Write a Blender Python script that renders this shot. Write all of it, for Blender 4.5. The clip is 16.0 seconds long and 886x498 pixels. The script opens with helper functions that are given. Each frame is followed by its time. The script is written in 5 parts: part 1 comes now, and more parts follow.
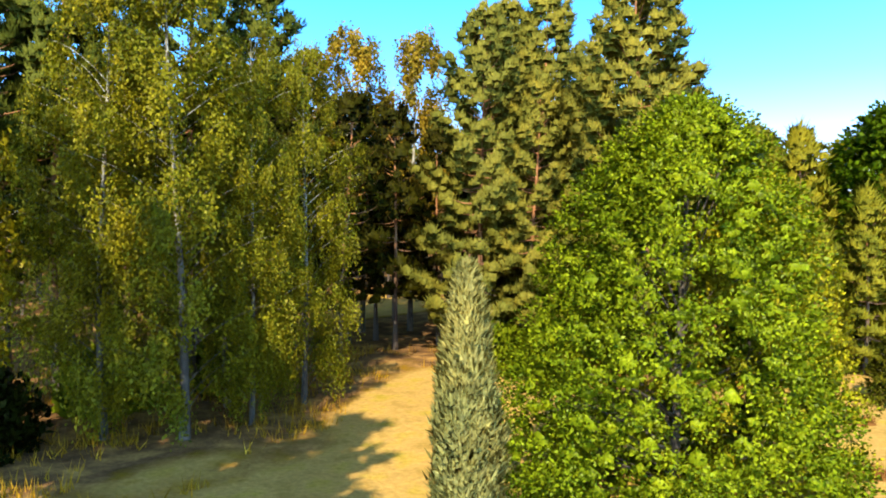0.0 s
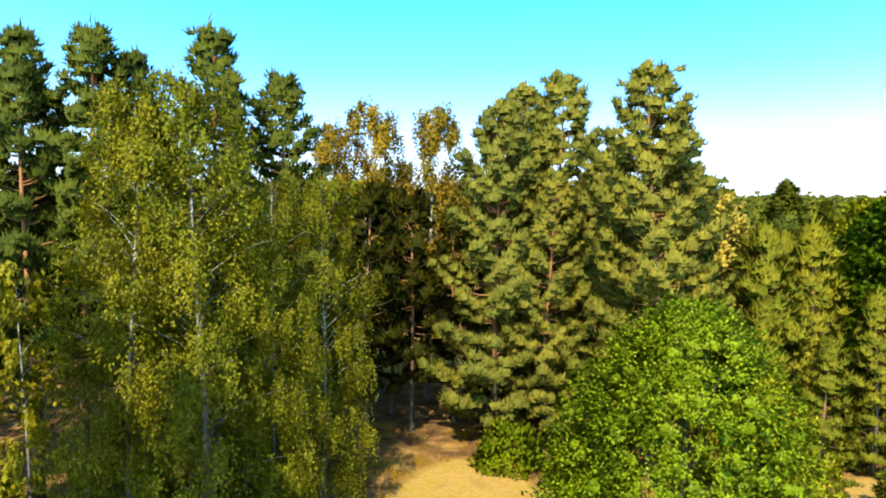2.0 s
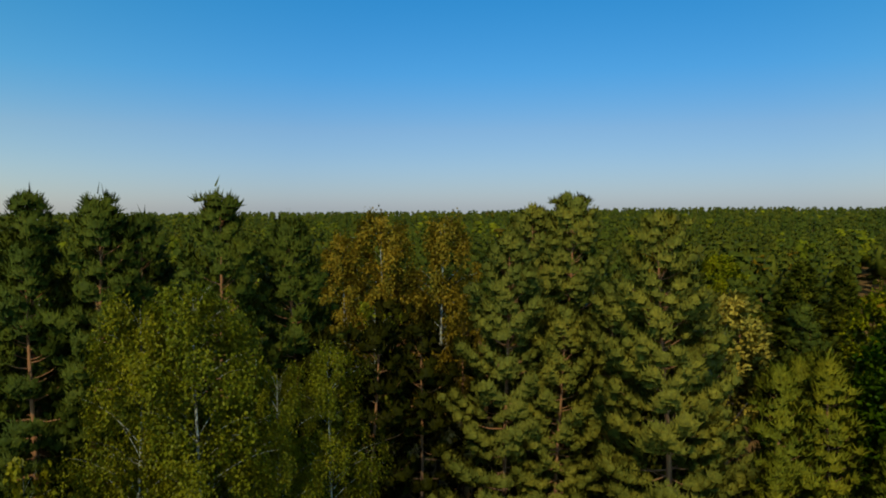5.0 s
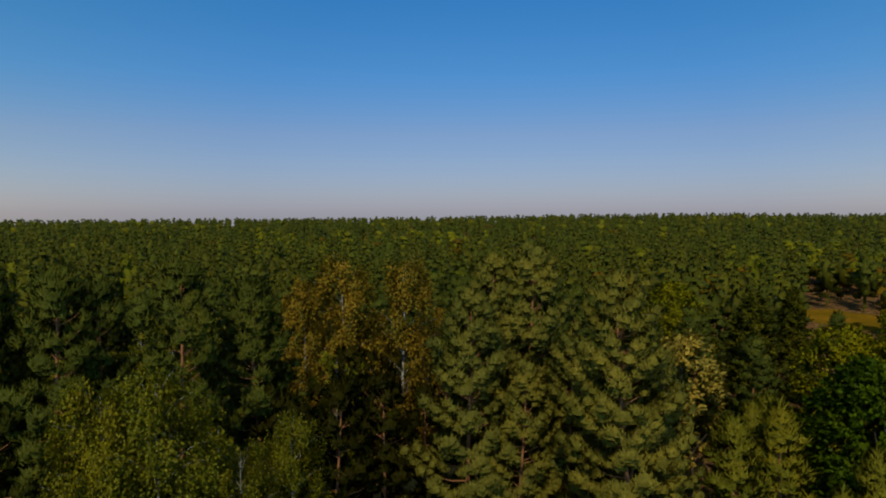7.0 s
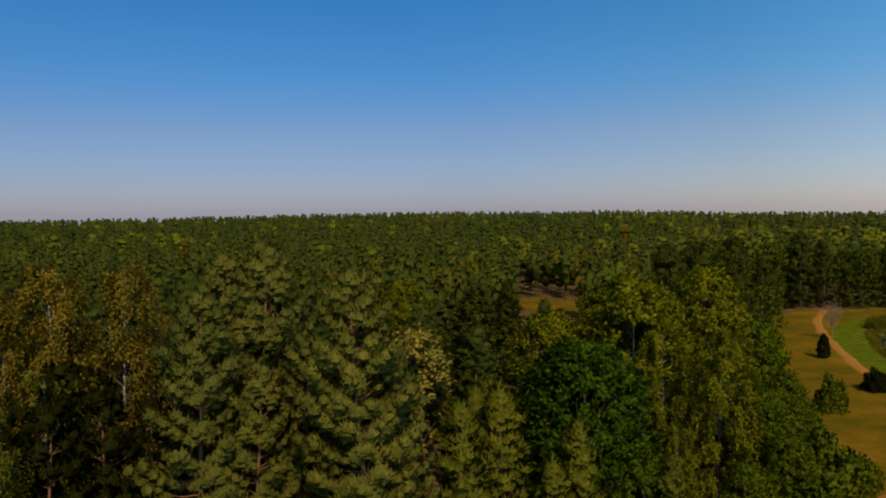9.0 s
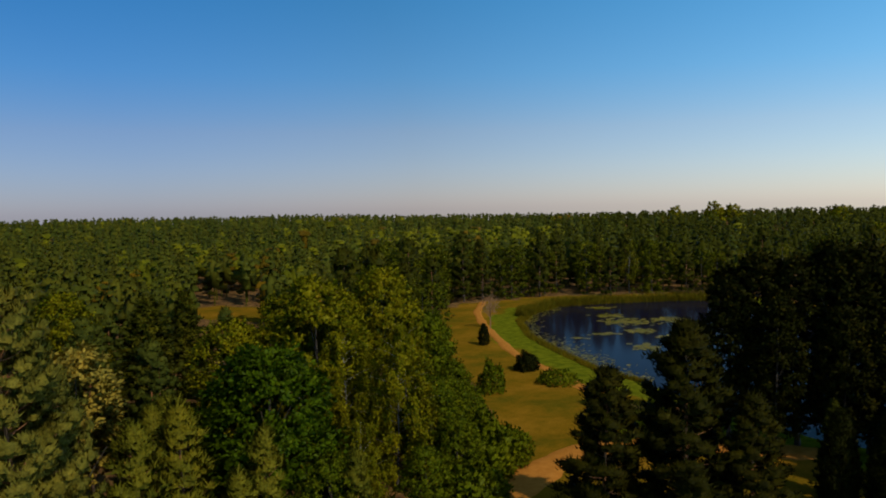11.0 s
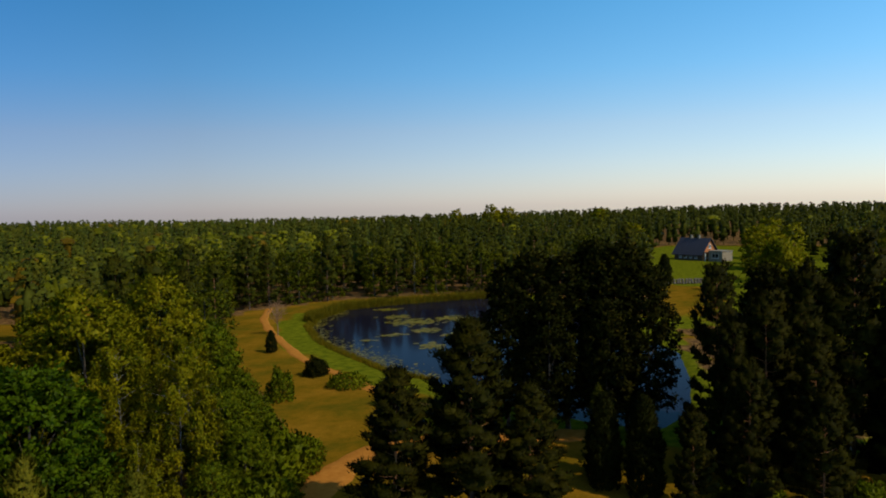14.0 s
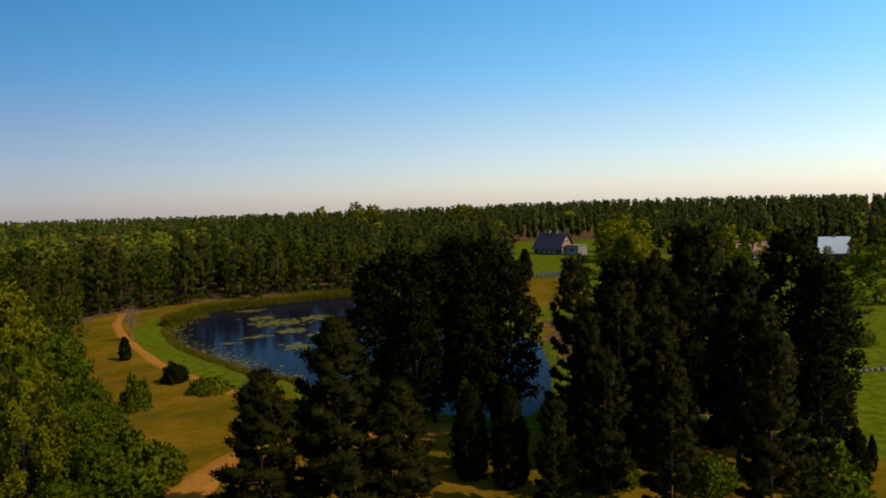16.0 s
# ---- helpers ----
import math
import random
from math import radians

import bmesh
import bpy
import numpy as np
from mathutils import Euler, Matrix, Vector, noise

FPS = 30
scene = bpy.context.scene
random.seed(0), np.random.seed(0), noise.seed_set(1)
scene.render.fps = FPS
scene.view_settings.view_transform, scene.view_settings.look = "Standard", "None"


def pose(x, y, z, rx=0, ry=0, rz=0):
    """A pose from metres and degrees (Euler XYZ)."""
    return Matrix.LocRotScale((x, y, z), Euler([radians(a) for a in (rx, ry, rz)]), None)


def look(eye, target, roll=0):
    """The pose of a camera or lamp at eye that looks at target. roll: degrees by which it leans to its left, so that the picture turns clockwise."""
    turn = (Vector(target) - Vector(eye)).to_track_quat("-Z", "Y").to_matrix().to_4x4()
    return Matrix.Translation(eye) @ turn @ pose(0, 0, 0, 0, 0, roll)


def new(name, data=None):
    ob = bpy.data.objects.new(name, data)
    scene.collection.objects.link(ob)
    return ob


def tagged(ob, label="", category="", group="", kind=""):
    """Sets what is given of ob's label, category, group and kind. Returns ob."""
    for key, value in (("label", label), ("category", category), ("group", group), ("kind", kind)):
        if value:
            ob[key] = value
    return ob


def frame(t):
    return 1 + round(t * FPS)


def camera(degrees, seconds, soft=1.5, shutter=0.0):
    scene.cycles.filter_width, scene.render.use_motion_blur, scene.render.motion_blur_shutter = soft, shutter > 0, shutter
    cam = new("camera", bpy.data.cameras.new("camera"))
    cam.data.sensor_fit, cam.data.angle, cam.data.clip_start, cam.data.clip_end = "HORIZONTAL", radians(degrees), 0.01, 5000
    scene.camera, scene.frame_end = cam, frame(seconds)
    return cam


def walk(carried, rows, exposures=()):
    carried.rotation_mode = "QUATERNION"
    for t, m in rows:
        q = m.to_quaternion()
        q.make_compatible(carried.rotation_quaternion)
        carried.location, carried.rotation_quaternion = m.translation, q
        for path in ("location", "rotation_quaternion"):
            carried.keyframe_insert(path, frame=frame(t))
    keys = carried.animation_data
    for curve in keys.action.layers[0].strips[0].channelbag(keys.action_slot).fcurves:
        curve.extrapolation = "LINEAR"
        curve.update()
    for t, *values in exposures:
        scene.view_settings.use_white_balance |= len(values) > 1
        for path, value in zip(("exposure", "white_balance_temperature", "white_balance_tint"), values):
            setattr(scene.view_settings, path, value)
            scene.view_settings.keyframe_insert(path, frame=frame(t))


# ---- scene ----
cam = camera(60.0, 16.0, soft=1.9)
PATH = [
    (0.0, pose(-0.41, 0.12, 8.30, 87.66, 0.09, -0.00)),
    (0.5, pose(-0.43, -0.07, 9.77, 87.29, 0.04, 0.24)),
    (1.0, pose(-0.46, -0.47, 11.50, 86.79, -0.08, 0.50)),
    (1.5, pose(-0.37, -0.60, 13.20, 86.48, -0.10, 0.93)),
    (2.0, pose(-0.13, -0.59, 14.70, 86.52, -0.09, 1.53)),
    (2.5, pose(0.05, -0.50, 15.98, 86.46, -0.04, 1.89)),
    (3.0, pose(0.39, -0.32, 17.02, 86.67, -0.04, 2.43)),
    (3.5, pose(0.56, -0.24, 18.10, 86.86, 0.08, 2.81)),
    (4.0, pose(0.57, -0.05, 19.40, 86.97, 0.27, 2.90)),
    (4.2, pose(0.43, 0.17, 20.00, 86.76, 0.19, 2.86)),
    (5.2, pose(0.20, 0.08, 22.90, 87.00, 0.20, 2.60)),
    (6.0, pose(0.02, 0.02, 25.10, 87.20, 0.18, 2.40)),
    (6.3, pose(0.00, 0.00, 25.30, 87.27, 0.18, 2.08)),
    (6.5, pose(0.00, 0.00, 25.30, 87.21, 0.25, 1.60)),
    (7.0, pose(0.00, 0.00, 25.30, 87.19, 0.24, -0.50)),
    (7.5, pose(0.00, 0.00, 25.30, 87.02, 0.23, -2.60)),
    (8.0, pose(0.00, 0.00, 25.30, 87.00, 0.29, -6.07)),
    (8.5, pose(0.00, 0.00, 25.30, 87.01, 0.42, -13.11)),
    (9.0, pose(0.00, 0.00, 25.30, 87.03, 0.62, -20.32)),
    (9.5, pose(0.00, 0.00, 25.30, 86.85, 0.75, -27.83)),
    (10.0, pose(0.00, 0.00, 25.30, 86.91, 0.94, -35.55)),
    (10.2, pose(0.00, 0.00, 25.30, 86.92, 1.02, -38.50)),
    (11.2, pose(0.00, 0.00, 25.30, 87.05, 1.15, -44.40)),
    (12.3, pose(0.00, 0.00, 25.30, 87.22, 1.25, -48.45)),
    (12.5, pose(0.00, 0.00, 25.30, 87.11, 1.22, -50.00)),
    (13.0, pose(0.00, 0.00, 25.30, 87.01, 1.36, -56.35)),
    (13.5, pose(0.00, 0.00, 25.30, 86.91, 1.44, -58.02)),
    (14.0, pose(0.00, 0.00, 25.30, 86.92, 1.47, -59.76)),
    (14.5, pose(0.00, 0.00, 25.30, 86.73, 1.64, -62.80)),
    (15.0, pose(0.00, 0.00, 25.30, 86.56, 1.82, -66.46)),
    (15.5, pose(0.00, 0.00, 25.30, 86.44, 1.88, -68.50)),
    (16.0, pose(0.00, 0.00, 25.30, 86.45, 1.86, -69.82)),
]

EXPOSURE = [(0.0, 1.74, 6500, 10), (1.0, 2.0, 6500, 10), (1.6, 1.85, 6400, 8), (2.5, 1.15, 6150, -8), (3.5, 0.43, 6250, -14), (4.2, 0.02, 6300, -14),
            (6.3, -0.7, 6500, 10), (10.0, -0.74, 6500, 10), (16.0, -0.62, 6500, 10)]
walk(cam, PATH, EXPOSURE)

# ---- light: clear late-summer sky, sun behind the first view and a little to its left
SUN_SIDE, SUN_UP = 171.0, 41.0          # degrees left of straight ahead, degrees above the horizon
world = bpy.data.worlds.new("clear_sky")
scene.world = world
world.use_nodes = True
wn = world.node_tree
sky = wn.nodes.new("ShaderNodeTexSky")
sky.sky_type, sky.sun_disc = "NISHITA", False
sky.sun_elevation, sky.sun_rotation = radians(SUN_UP), radians(-SUN_SIDE)
sky.air_density, sky.dust_density, sky.ozone_density, sky.altitude = 1.0, 0.3, 4.0, 100.0
wn.nodes["Background"].inputs["Strength"].default_value = 0.098
deep = wn.nodes.new("ShaderNodeHueSaturation")      # a deep blue late-summer sky over a lilac haze at the horizon
deep.inputs["Saturation"].default_value = 1.1
wn.links.new(sky.outputs[0], deep.inputs["Color"])
heading = wn.nodes.new("ShaderNodeTexCoord")
apart = wn.nodes.new("ShaderNodeSeparateXYZ")
wn.links.new(heading.outputs["Generated"], apart.inputs[0])
haze = wn.nodes.new("ShaderNodeValToRGB")
haze.color_ramp.elements[0].position, haze.color_ramp.elements[0].color = 0.0, (0.7, 0.72, 1.08, 1)
haze.color_ramp.elements[1].position, haze.color_ramp.elements[1].color = 0.27, (0.37, 1.03, 1.4, 1)
middle_air = haze.color_ramp.elements.new(0.1)
middle_air.color = (0.78, 0.84, 1.1, 1)
low_air = haze.color_ramp.elements.new(0.17)
low_air.color = (0.52, 0.95, 1.3, 1)
higher = haze.color_ramp.elements.new(0.62)
higher.color = (0.3, 0.31, 0.31, 1)
wn.links.new(apart.outputs[2], haze.inputs[0])
tint = wn.nodes.new("ShaderNodeMix")
tint.data_type, tint.blend_type = "RGBA", "MULTIPLY"
tint.inputs[0].default_value = 1.0
wn.links.new(deep.outputs[0], tint.inputs[6])
wn.links.new(haze.outputs[0], tint.inputs[7])
toward = wn.nodes.new("ShaderNodeVectorMath")       # the hazy air grows brighter and paler towards the sun's side
toward.operation = "DOT_PRODUCT"
wn.links.new(heading.outputs["Generated"], toward.inputs[0])
toward.inputs[1].default_value = (-math.sin(radians(SUN_SIDE + 5)), math.cos(radians(SUN_SIDE + 5)), 0.0)
spread = wn.nodes.new("ShaderNodeMapRange")
spread.inputs[1].default_value, spread.inputs[2].default_value = -0.95, 0.4
wn.links.new(toward.outputs["Value"], spread.inputs[0])
glow = wn.nodes.new("ShaderNodeValToRGB")
glow.color_ramp.elements[0].color = (1.06, 1.05, 1.06, 1)
glow.color_ramp.elements[1].color = (4.3, 4.0, 3.3, 1)
for part_way, tone in ((0.12, (1.38, 1.26, 1.12, 1)), (0.45, (2.7, 2.45, 2.0, 1))):
    glow.color_ramp.elements.new(part_way).color = tone
wn.links.new(spread.outputs[0], glow.inputs[0])
clearer = wn.nodes.new("ShaderNodeMapRange")       # and less deeply blue there
clearer.inputs[3].default_value, clearer.inputs[4].default_value = 1.0, 0.6
wn.links.new(spread.outputs[0], clearer.inputs[0])
wn.links.new(clearer.outputs[0], tint.inputs[0])
lit = wn.nodes.new("ShaderNodeMix")
lit.data_type, lit.blend_type = "RGBA", "MULTIPLY"
lit.inputs[0].default_value = 1.0
wn.links.new(tint.outputs[2], lit.inputs[6])
wn.links.new(glow.outputs[0], lit.inputs[7])
wn.links.new(lit.outputs[2], wn.nodes["Background"].inputs["Color"])

sun = new("sun", bpy.data.lights.new("sun", "SUN"))
sun.data.energy, sun.data.angle, sun.data.color = 4.4, radians(0.5), (1.0, 0.88, 0.64)
TO_SUN = Vector((-math.sin(radians(SUN_SIDE)) * math.cos(radians(SUN_UP)),
                 math.cos(radians(SUN_SIDE)) * math.cos(radians(SUN_UP)), math.sin(radians(SUN_UP))))
sun.matrix_world = look(TO_SUN * 300, (0, 0, 0))


# ---- materials
def nodes_of(name):
    m = bpy.data.materials.new(name)
    m.use_nodes = True
    return m, m.node_tree, m.node_tree.nodes["Principled BSDF"]


def add_node(tree, kind, **values):
    n = tree.nodes.new(kind)
    for key, value in values.items():
        n.inputs[key].default_value = value
    return n


def ramp(tree, source, stops):
    r = tree.nodes.new("ShaderNodeValToRGB")
    while len(r.color_ramp.elements) < len(stops):
        r.color_ramp.elements.new(0.5)
    for e, (p, c) in zip(r.color_ramp.elements, stops):
        e.position, e.color = p, (*c, 1)
    tree.links.new(source, r.inputs[0])
    return r.outputs[0]


def mixed(tree, a, b, factor, mode="MIX"):
    m = tree.nodes.new("ShaderNodeMix")
    m.data_type, m.blend_type = "RGBA", mode
    for socket, value in ((m.inputs[0], factor), (m.inputs[6], a), (m.inputs[7], b)):
        if isinstance(value, bpy.types.NodeSocket):
            tree.links.new(value, socket)
        elif isinstance(value, tuple):
            socket.default_value = (*value, 1)
        else:
            socket.default_value = value
    return m.outputs[2]


def leaf_material(name, dark, light, tip, gloss=0.45, through_light=0.3, even=0.25, grain=5.0):
    """Foliage: colour wanders leaf by leaf, over the crown and from tree to tree; some light passes through."""
    m, t, p = nodes_of(name)
    dark = [u * (1 - even) + v * even for u, v in zip(dark, light)]
    dark, light, tip = [(c[0] * 0.73, c[1] * 0.57, c[2] * 0.19) for c in (dark, light, tip)]
    geo = t.nodes.new("ShaderNodeNewGeometry")
    info = t.nodes.new("ShaderNodeObjectInfo")
    where = t.nodes.new("ShaderNodeTexCoord")
    patch = add_node(t, "ShaderNodeTexNoise", Scale=0.55, Detail=2.0)
    t.links.new(where.outputs["Object"], patch.inputs["Vector"])
    leafy = ramp(t, geo.outputs["Random Per Island"], [(0.0, dark), (0.55, light), (0.93, light), (1.0, tip)])
    big = ramp(t, patch.outputs["Fac"], [(0.35, (0.72, 0.78, 0.8)), (0.65, (1.2, 1.12, 1.0))])
    tree_tint = ramp(t, info.outputs["Random"], [(0.0, (0.86, 0.9, 0.96)), (0.5, (1, 1, 1)), (1.0, (1.12, 1.06, 0.96))])
    c = mixed(t, mixed(t, leafy, big, 1.0, "MULTIPLY"), tree_tint, 1.0, "MULTIPLY")
    speck = add_node(t, "ShaderNodeTexNoise", Scale=grain, Detail=3.0, Roughness=0.7)
    t.links.new(where.outputs["Object"], speck.inputs["Vector"])
    c = mixed(t, c, ramp(t, speck.outputs["Fac"], [(0.36, (0.68, 0.7, 0.72)), (0.64, (1.26, 1.24, 1.18))]), 1.0, "MULTIPLY")
    t.links.new(c, p.inputs["Base Color"])
    p.inputs["Roughness"].default_value = gloss
    p.inputs["Specular IOR Level"].default_value = 0.03
    if through_light:
        tr = t.nodes.new("ShaderNodeBsdfTranslucent")
        t.links.new(mixed(t, c, (1.15, 1.2, 0.5), 1.0, "MULTIPLY"), tr.inputs["Color"])
        mix = t.nodes.new("ShaderNodeMixShader")
        mix.inputs[0].default_value = through_light
        t.links.new(p.outputs[0], mix.inputs[1])
        t.links.new(tr.outputs[0], mix.inputs[2])
        t.links.new(mix.outputs[0], t.nodes["Material Output"].inputs[0])
    return m


def bark_material(name, low, high, fleck, turn_at, scale=6.0, fleck_from=0.62):
    """Bark, one colour near the foot and another higher up the stem, with flecks and furrows."""
    m, t, p = nodes_of(name)
    where = t.nodes.new("ShaderNodeTexCoord")
    split = t.nodes.new("ShaderNodeSeparateXYZ")
    t.links.new(where.outputs["Object"], split.inputs[0])
    up = t.nodes.new("ShaderNodeMapRange")
    up.inputs[1].default_value, up.inputs[2].default_value = turn_at
    t.links.new(split.outputs[2], up.inputs[0])
    squash = t.nodes.new("ShaderNodeMapping")
    squash.inputs["Scale"].default_value = (1, 1, 0.35)
    t.links.new(where.outputs["Object"], squash.inputs[0])
    grain = add_node(t, "ShaderNodeTexNoise", Scale=scale, Detail=6.0)
    t.links.new(squash.outputs[0], grain.inputs["Vector"])
    mask = ramp(t, grain.outputs["Fac"], [(fleck_from, (0, 0, 0)), (fleck_from + 0.08, (1, 1, 1))])
    body = mixed(t, low, high, up.outputs[0])
    t.links.new(mixed(t, body, fleck, mask), p.inputs["Base Color"])
    p.inputs["Roughness"].default_value = 0.9
    bump = add_node(t, "ShaderNodeBump", Strength=0.6, Distance=0.03)
    t.links.new(grain.outputs["Fac"], bump.inputs["Height"])
    t.links.new(bump.outputs[0], p.inputs["Normal"])
    return m


def plain_material(name, a, b, scale=3.0, roughness=0.8, metal=0.0, bump=0.2):
    m, t, p = nodes_of(name)
    where = t.nodes.new("ShaderNodeTexCoord")
    n = add_node(t, "ShaderNodeTexNoise", Scale=scale, Detail=6.0, Roughness=0.65)
    t.links.new(where.outputs["Object"], n.inputs["Vector"])
    t.links.new(ramp(t, n.outputs["Fac"], [(0.3, a), (0.7, b)]), p.inputs["Base Color"])
    p.inputs["Roughness"].default_value, p.inputs["Metallic"].default_value = roughness, metal
    if roughness > 0.9:
        p.inputs["Specular IOR Level"].default_value = 0.0
    if bump:
        bn = add_node(t, "ShaderNodeBump", Strength=bump, Distance=0.05)
        t.links.new(n.outputs["Fac"], bn.inputs["Height"])
        t.links.new(bn.outputs[0], p.inputs["Normal"])
    return m


PINE = leaf_material("pine_needles", (0.034, 0.052, 0.02), (0.078, 0.114, 0.042), (0.1, 0.14, 0.055), 0.55, 0.15, 0.6)
PINE_PALE = leaf_material("pale_pine_needles", (0.08, 0.1, 0.045), (0.162, 0.192, 0.085), (0.205, 0.238, 0.11), 0.55, 0.2, 0.5)
YOUNG_PINE = leaf_material("young_pine_needles", (0.075, 0.095, 0.02), (0.172, 0.205, 0.045), (0.215, 0.25, 0.06), 0.55, 0.2, 0.5)
# needles darkened so that these pines carry their shade in the colour
PINE_SHADED = leaf_material("shaded_pine_needles", (0.011, 0.014, 0.002), (0.027, 0.032, 0.004), (0.05, 0.055, 0.015), 0.6, 0.1)
# leaf colour lowered to imitate crowns seen from their unlit side
SHADED_LEAF = leaf_material("shaded_leaves", (0.008, 0.014, 0.003), (0.024, 0.032, 0.006), (0.07, 0.07, 0.015), 0.6, 0.15)
SPRUCE = leaf_material("spruce_needles", (0.03, 0.045, 0.01), (0.085, 0.11, 0.02), (0.13, 0.16, 0.03), 0.55, 0.12)
BIRCH = leaf_material("birch_leaves", (0.08, 0.096, 0.013), (0.235, 0.277, 0.04), (0.32, 0.37, 0.072), 0.42, 0.32, 0.3)
BIRCH_DRY = leaf_material("turning_birch_leaves", (0.14, 0.125, 0.03), (0.31, 0.26, 0.075), (0.42, 0.36, 0.14), 0.5, 0.3, 0.4)
OAK = leaf_material("oak_leaves", (0.05, 0.095, 0.007), (0.215, 0.345, 0.028), (0.28, 0.42, 0.05), 0.35, 0.25, 0.1)
OAK_YELLOW = leaf_material("yellowing_oak_leaves", (0.12, 0.16, 0.012), (0.36, 0.42, 0.04), (0.55, 0.56, 0.12), 0.4, 0.3)
MAPLE = leaf_material("maple_leaves", (0.035, 0.075, 0.005), (0.085, 0.17, 0.011), (0.12, 0.21, 0.02), 0.4, 0.25, 0.4)
WILLOW = leaf_material("willow_leaves", (0.11, 0.14, 0.01), (0.25, 0.29, 0.02), (0.33, 0.36, 0.04), 0.45, 0.3, 0.4)
SHRUB = leaf_material("shrub_leaves", (0.06, 0.1, 0.008), (0.15, 0.225, 0.018), (0.22, 0.29, 0.03), 0.45, 0.25, 0.4)
EDGE_LEAF = leaf_material("pond_wood_leaves", (0.06, 0.085, 0.008), (0.115, 0.155, 0.015), (0.14, 0.18, 0.02), 0.5, 0.2, 0.5)
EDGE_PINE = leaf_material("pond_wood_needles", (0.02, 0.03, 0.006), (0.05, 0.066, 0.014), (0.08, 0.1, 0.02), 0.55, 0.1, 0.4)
PALE_LEAF = leaf_material("bleached_leaves", (0.26, 0.25, 0.1), (0.4, 0.38, 0.18), (0.5, 0.48, 0.26), 0.6, 0.2)
JUNIPER = leaf_material("juniper_sprays", (0.1, 0.13, 0.12), (0.27, 0.31, 0.27), (0.42, 0.46, 0.42), 0.55, 0.15, 0.2)
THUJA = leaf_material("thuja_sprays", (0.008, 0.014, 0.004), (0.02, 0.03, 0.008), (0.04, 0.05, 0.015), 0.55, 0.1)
REED = leaf_material("reed_blades", (0.1, 0.1, 0.015), (0.2, 0.19, 0.03), (0.3, 0.26, 0.07), 0.5, 0.25)
STRAW = leaf_material("dry_grass_blades", (0.22, 0.14, 0.025), (0.42, 0.29, 0.06), (0.5, 0.4, 0.12), 0.6, 0.25)
LILY = leaf_material("lily_leaves", (0.14, 0.16, 0.016), (0.3, 0.31, 0.04), (0.4, 0.38, 0.08), 0.3, 0.1)
for glossy, shine in ((OAK, 0.05), (OAK_YELLOW, 0.05), (BIRCH, 0.06), (JUNIPER, 0.1)):      # waxy leaves catch the sky
    glossy.node_tree.nodes["Principled BSDF"].inputs["Specular IOR Level"].default_value = shine
PINE_BARK = bark_material("pine_bark", (0.05, 0.035, 0.025), (0.24, 0.1, 0.035), (0.06, 0.03, 0.018), (3.0, 9.0))
BIRCH_BARK = bark_material("birch_bark", (0.06, 0.05, 0.04), (0.3, 0.28, 0.23), (0.03, 0.026, 0.022), (5.0, 12.0), 5.0, 0.5)
OAK_BARK = bark_material("oak_bark", (0.035, 0.026, 0.019), (0.045, 0.035, 0.025), (0.02, 0.016, 0.012), (0.0, 4.0))


# ---- geometry helpers
class Net:
    """Collects corner points and faces as arrays and turns them into one mesh."""

    def __init__(self):
        self.points, self.tris, self.quads, self.count, self.facing = [], [], [], 0, []

    def put(self, points, tris=None, quads=None, facing=None):
        points = np.asarray(points, float).reshape(-1, 3)
        if tris is not None:
            self.tris.append(np.asarray(tris, np.int64).reshape(-1, 3) + self.count)
        if quads is not None:
            self.quads.append(np.asarray(quads, np.int64).reshape(-1, 4) + self.count)
        self.points.append(points)
        self.facing.append(np.zeros_like(points) if facing is None else facing)
        self.count += len(points)

    def arrays(self):
        none = lambda k: np.zeros((0, k), np.int64)
        return (np.concatenate(self.points), np.concatenate(self.tris) if self.tris else none(3),
                np.concatenate(self.quads) if self.quads else none(4))

    def mesh(self, name, material, smooth=False):
        v, t, q = self.arrays()
        me = bpy.data.meshes.new(name)
        me.vertices.add(len(v))
        me.vertices.foreach_set("co", v.ravel())
        me.loops.add(t.size + q.size)
        me.loops.foreach_set("vertex_index", np.concatenate([t.ravel(), q.ravel()]).astype(np.int32))
        me.polygons.add(len(t) + len(q))
        starts = np.concatenate([np.arange(len(t)) * 3, t.size + np.arange(len(q)) * 4]).astype(np.int32)
        me.polygons.foreach_set("loop_start", starts)
        me.polygons.foreach_set("use_smooth", np.full(len(t) + len(q), smooth))
        me.materials.append(material)
        me.update(calc_edges=True)
        facing = np.concatenate(self.facing)
        if np.any(facing):
            me.polygons.foreach_set("use_smooth", np.full(len(t) + len(q), True))
            me.normals_split_custom_set_from_vertices(facing.astype(np.float32))
        return me


def unit(v):
    return v / np.maximum(np.linalg.norm(v, axis=-1, keepdims=True), 1e-9)


def tube(net, line, radii, sides=6):
    """A tapered stem along a line of points."""
    line, n = np.asarray(line, float), len(line)
    way = unit(np.gradient(line, axis=0))
    side = unit(np.cross(way, np.array([0.31, 0.17, 0.93]) + 0 * way))
    side2 = np.cross(way, side)
    a = np.linspace(0, 2 * np.pi, sides, endpoint=False)
    ring = (side[:, None] * np.cos(a)[None, :, None] + side2[:, None] * np.sin(a)[None, :, None]) * np.asarray(radii)[:, None, None]
    pts = (line[:, None] + ring).reshape(-1, 3)
    i, j = np.meshgrid(np.arange(n - 1), np.arange(sides), indexing="ij")
    k = (j + 1) % sides
    quads = np.stack([i * sides + j, i * sides + k, (i + 1) * sides + k, (i + 1) * sides + j], -1).reshape(-1, 4)
    net.put(pts, quads=quads)


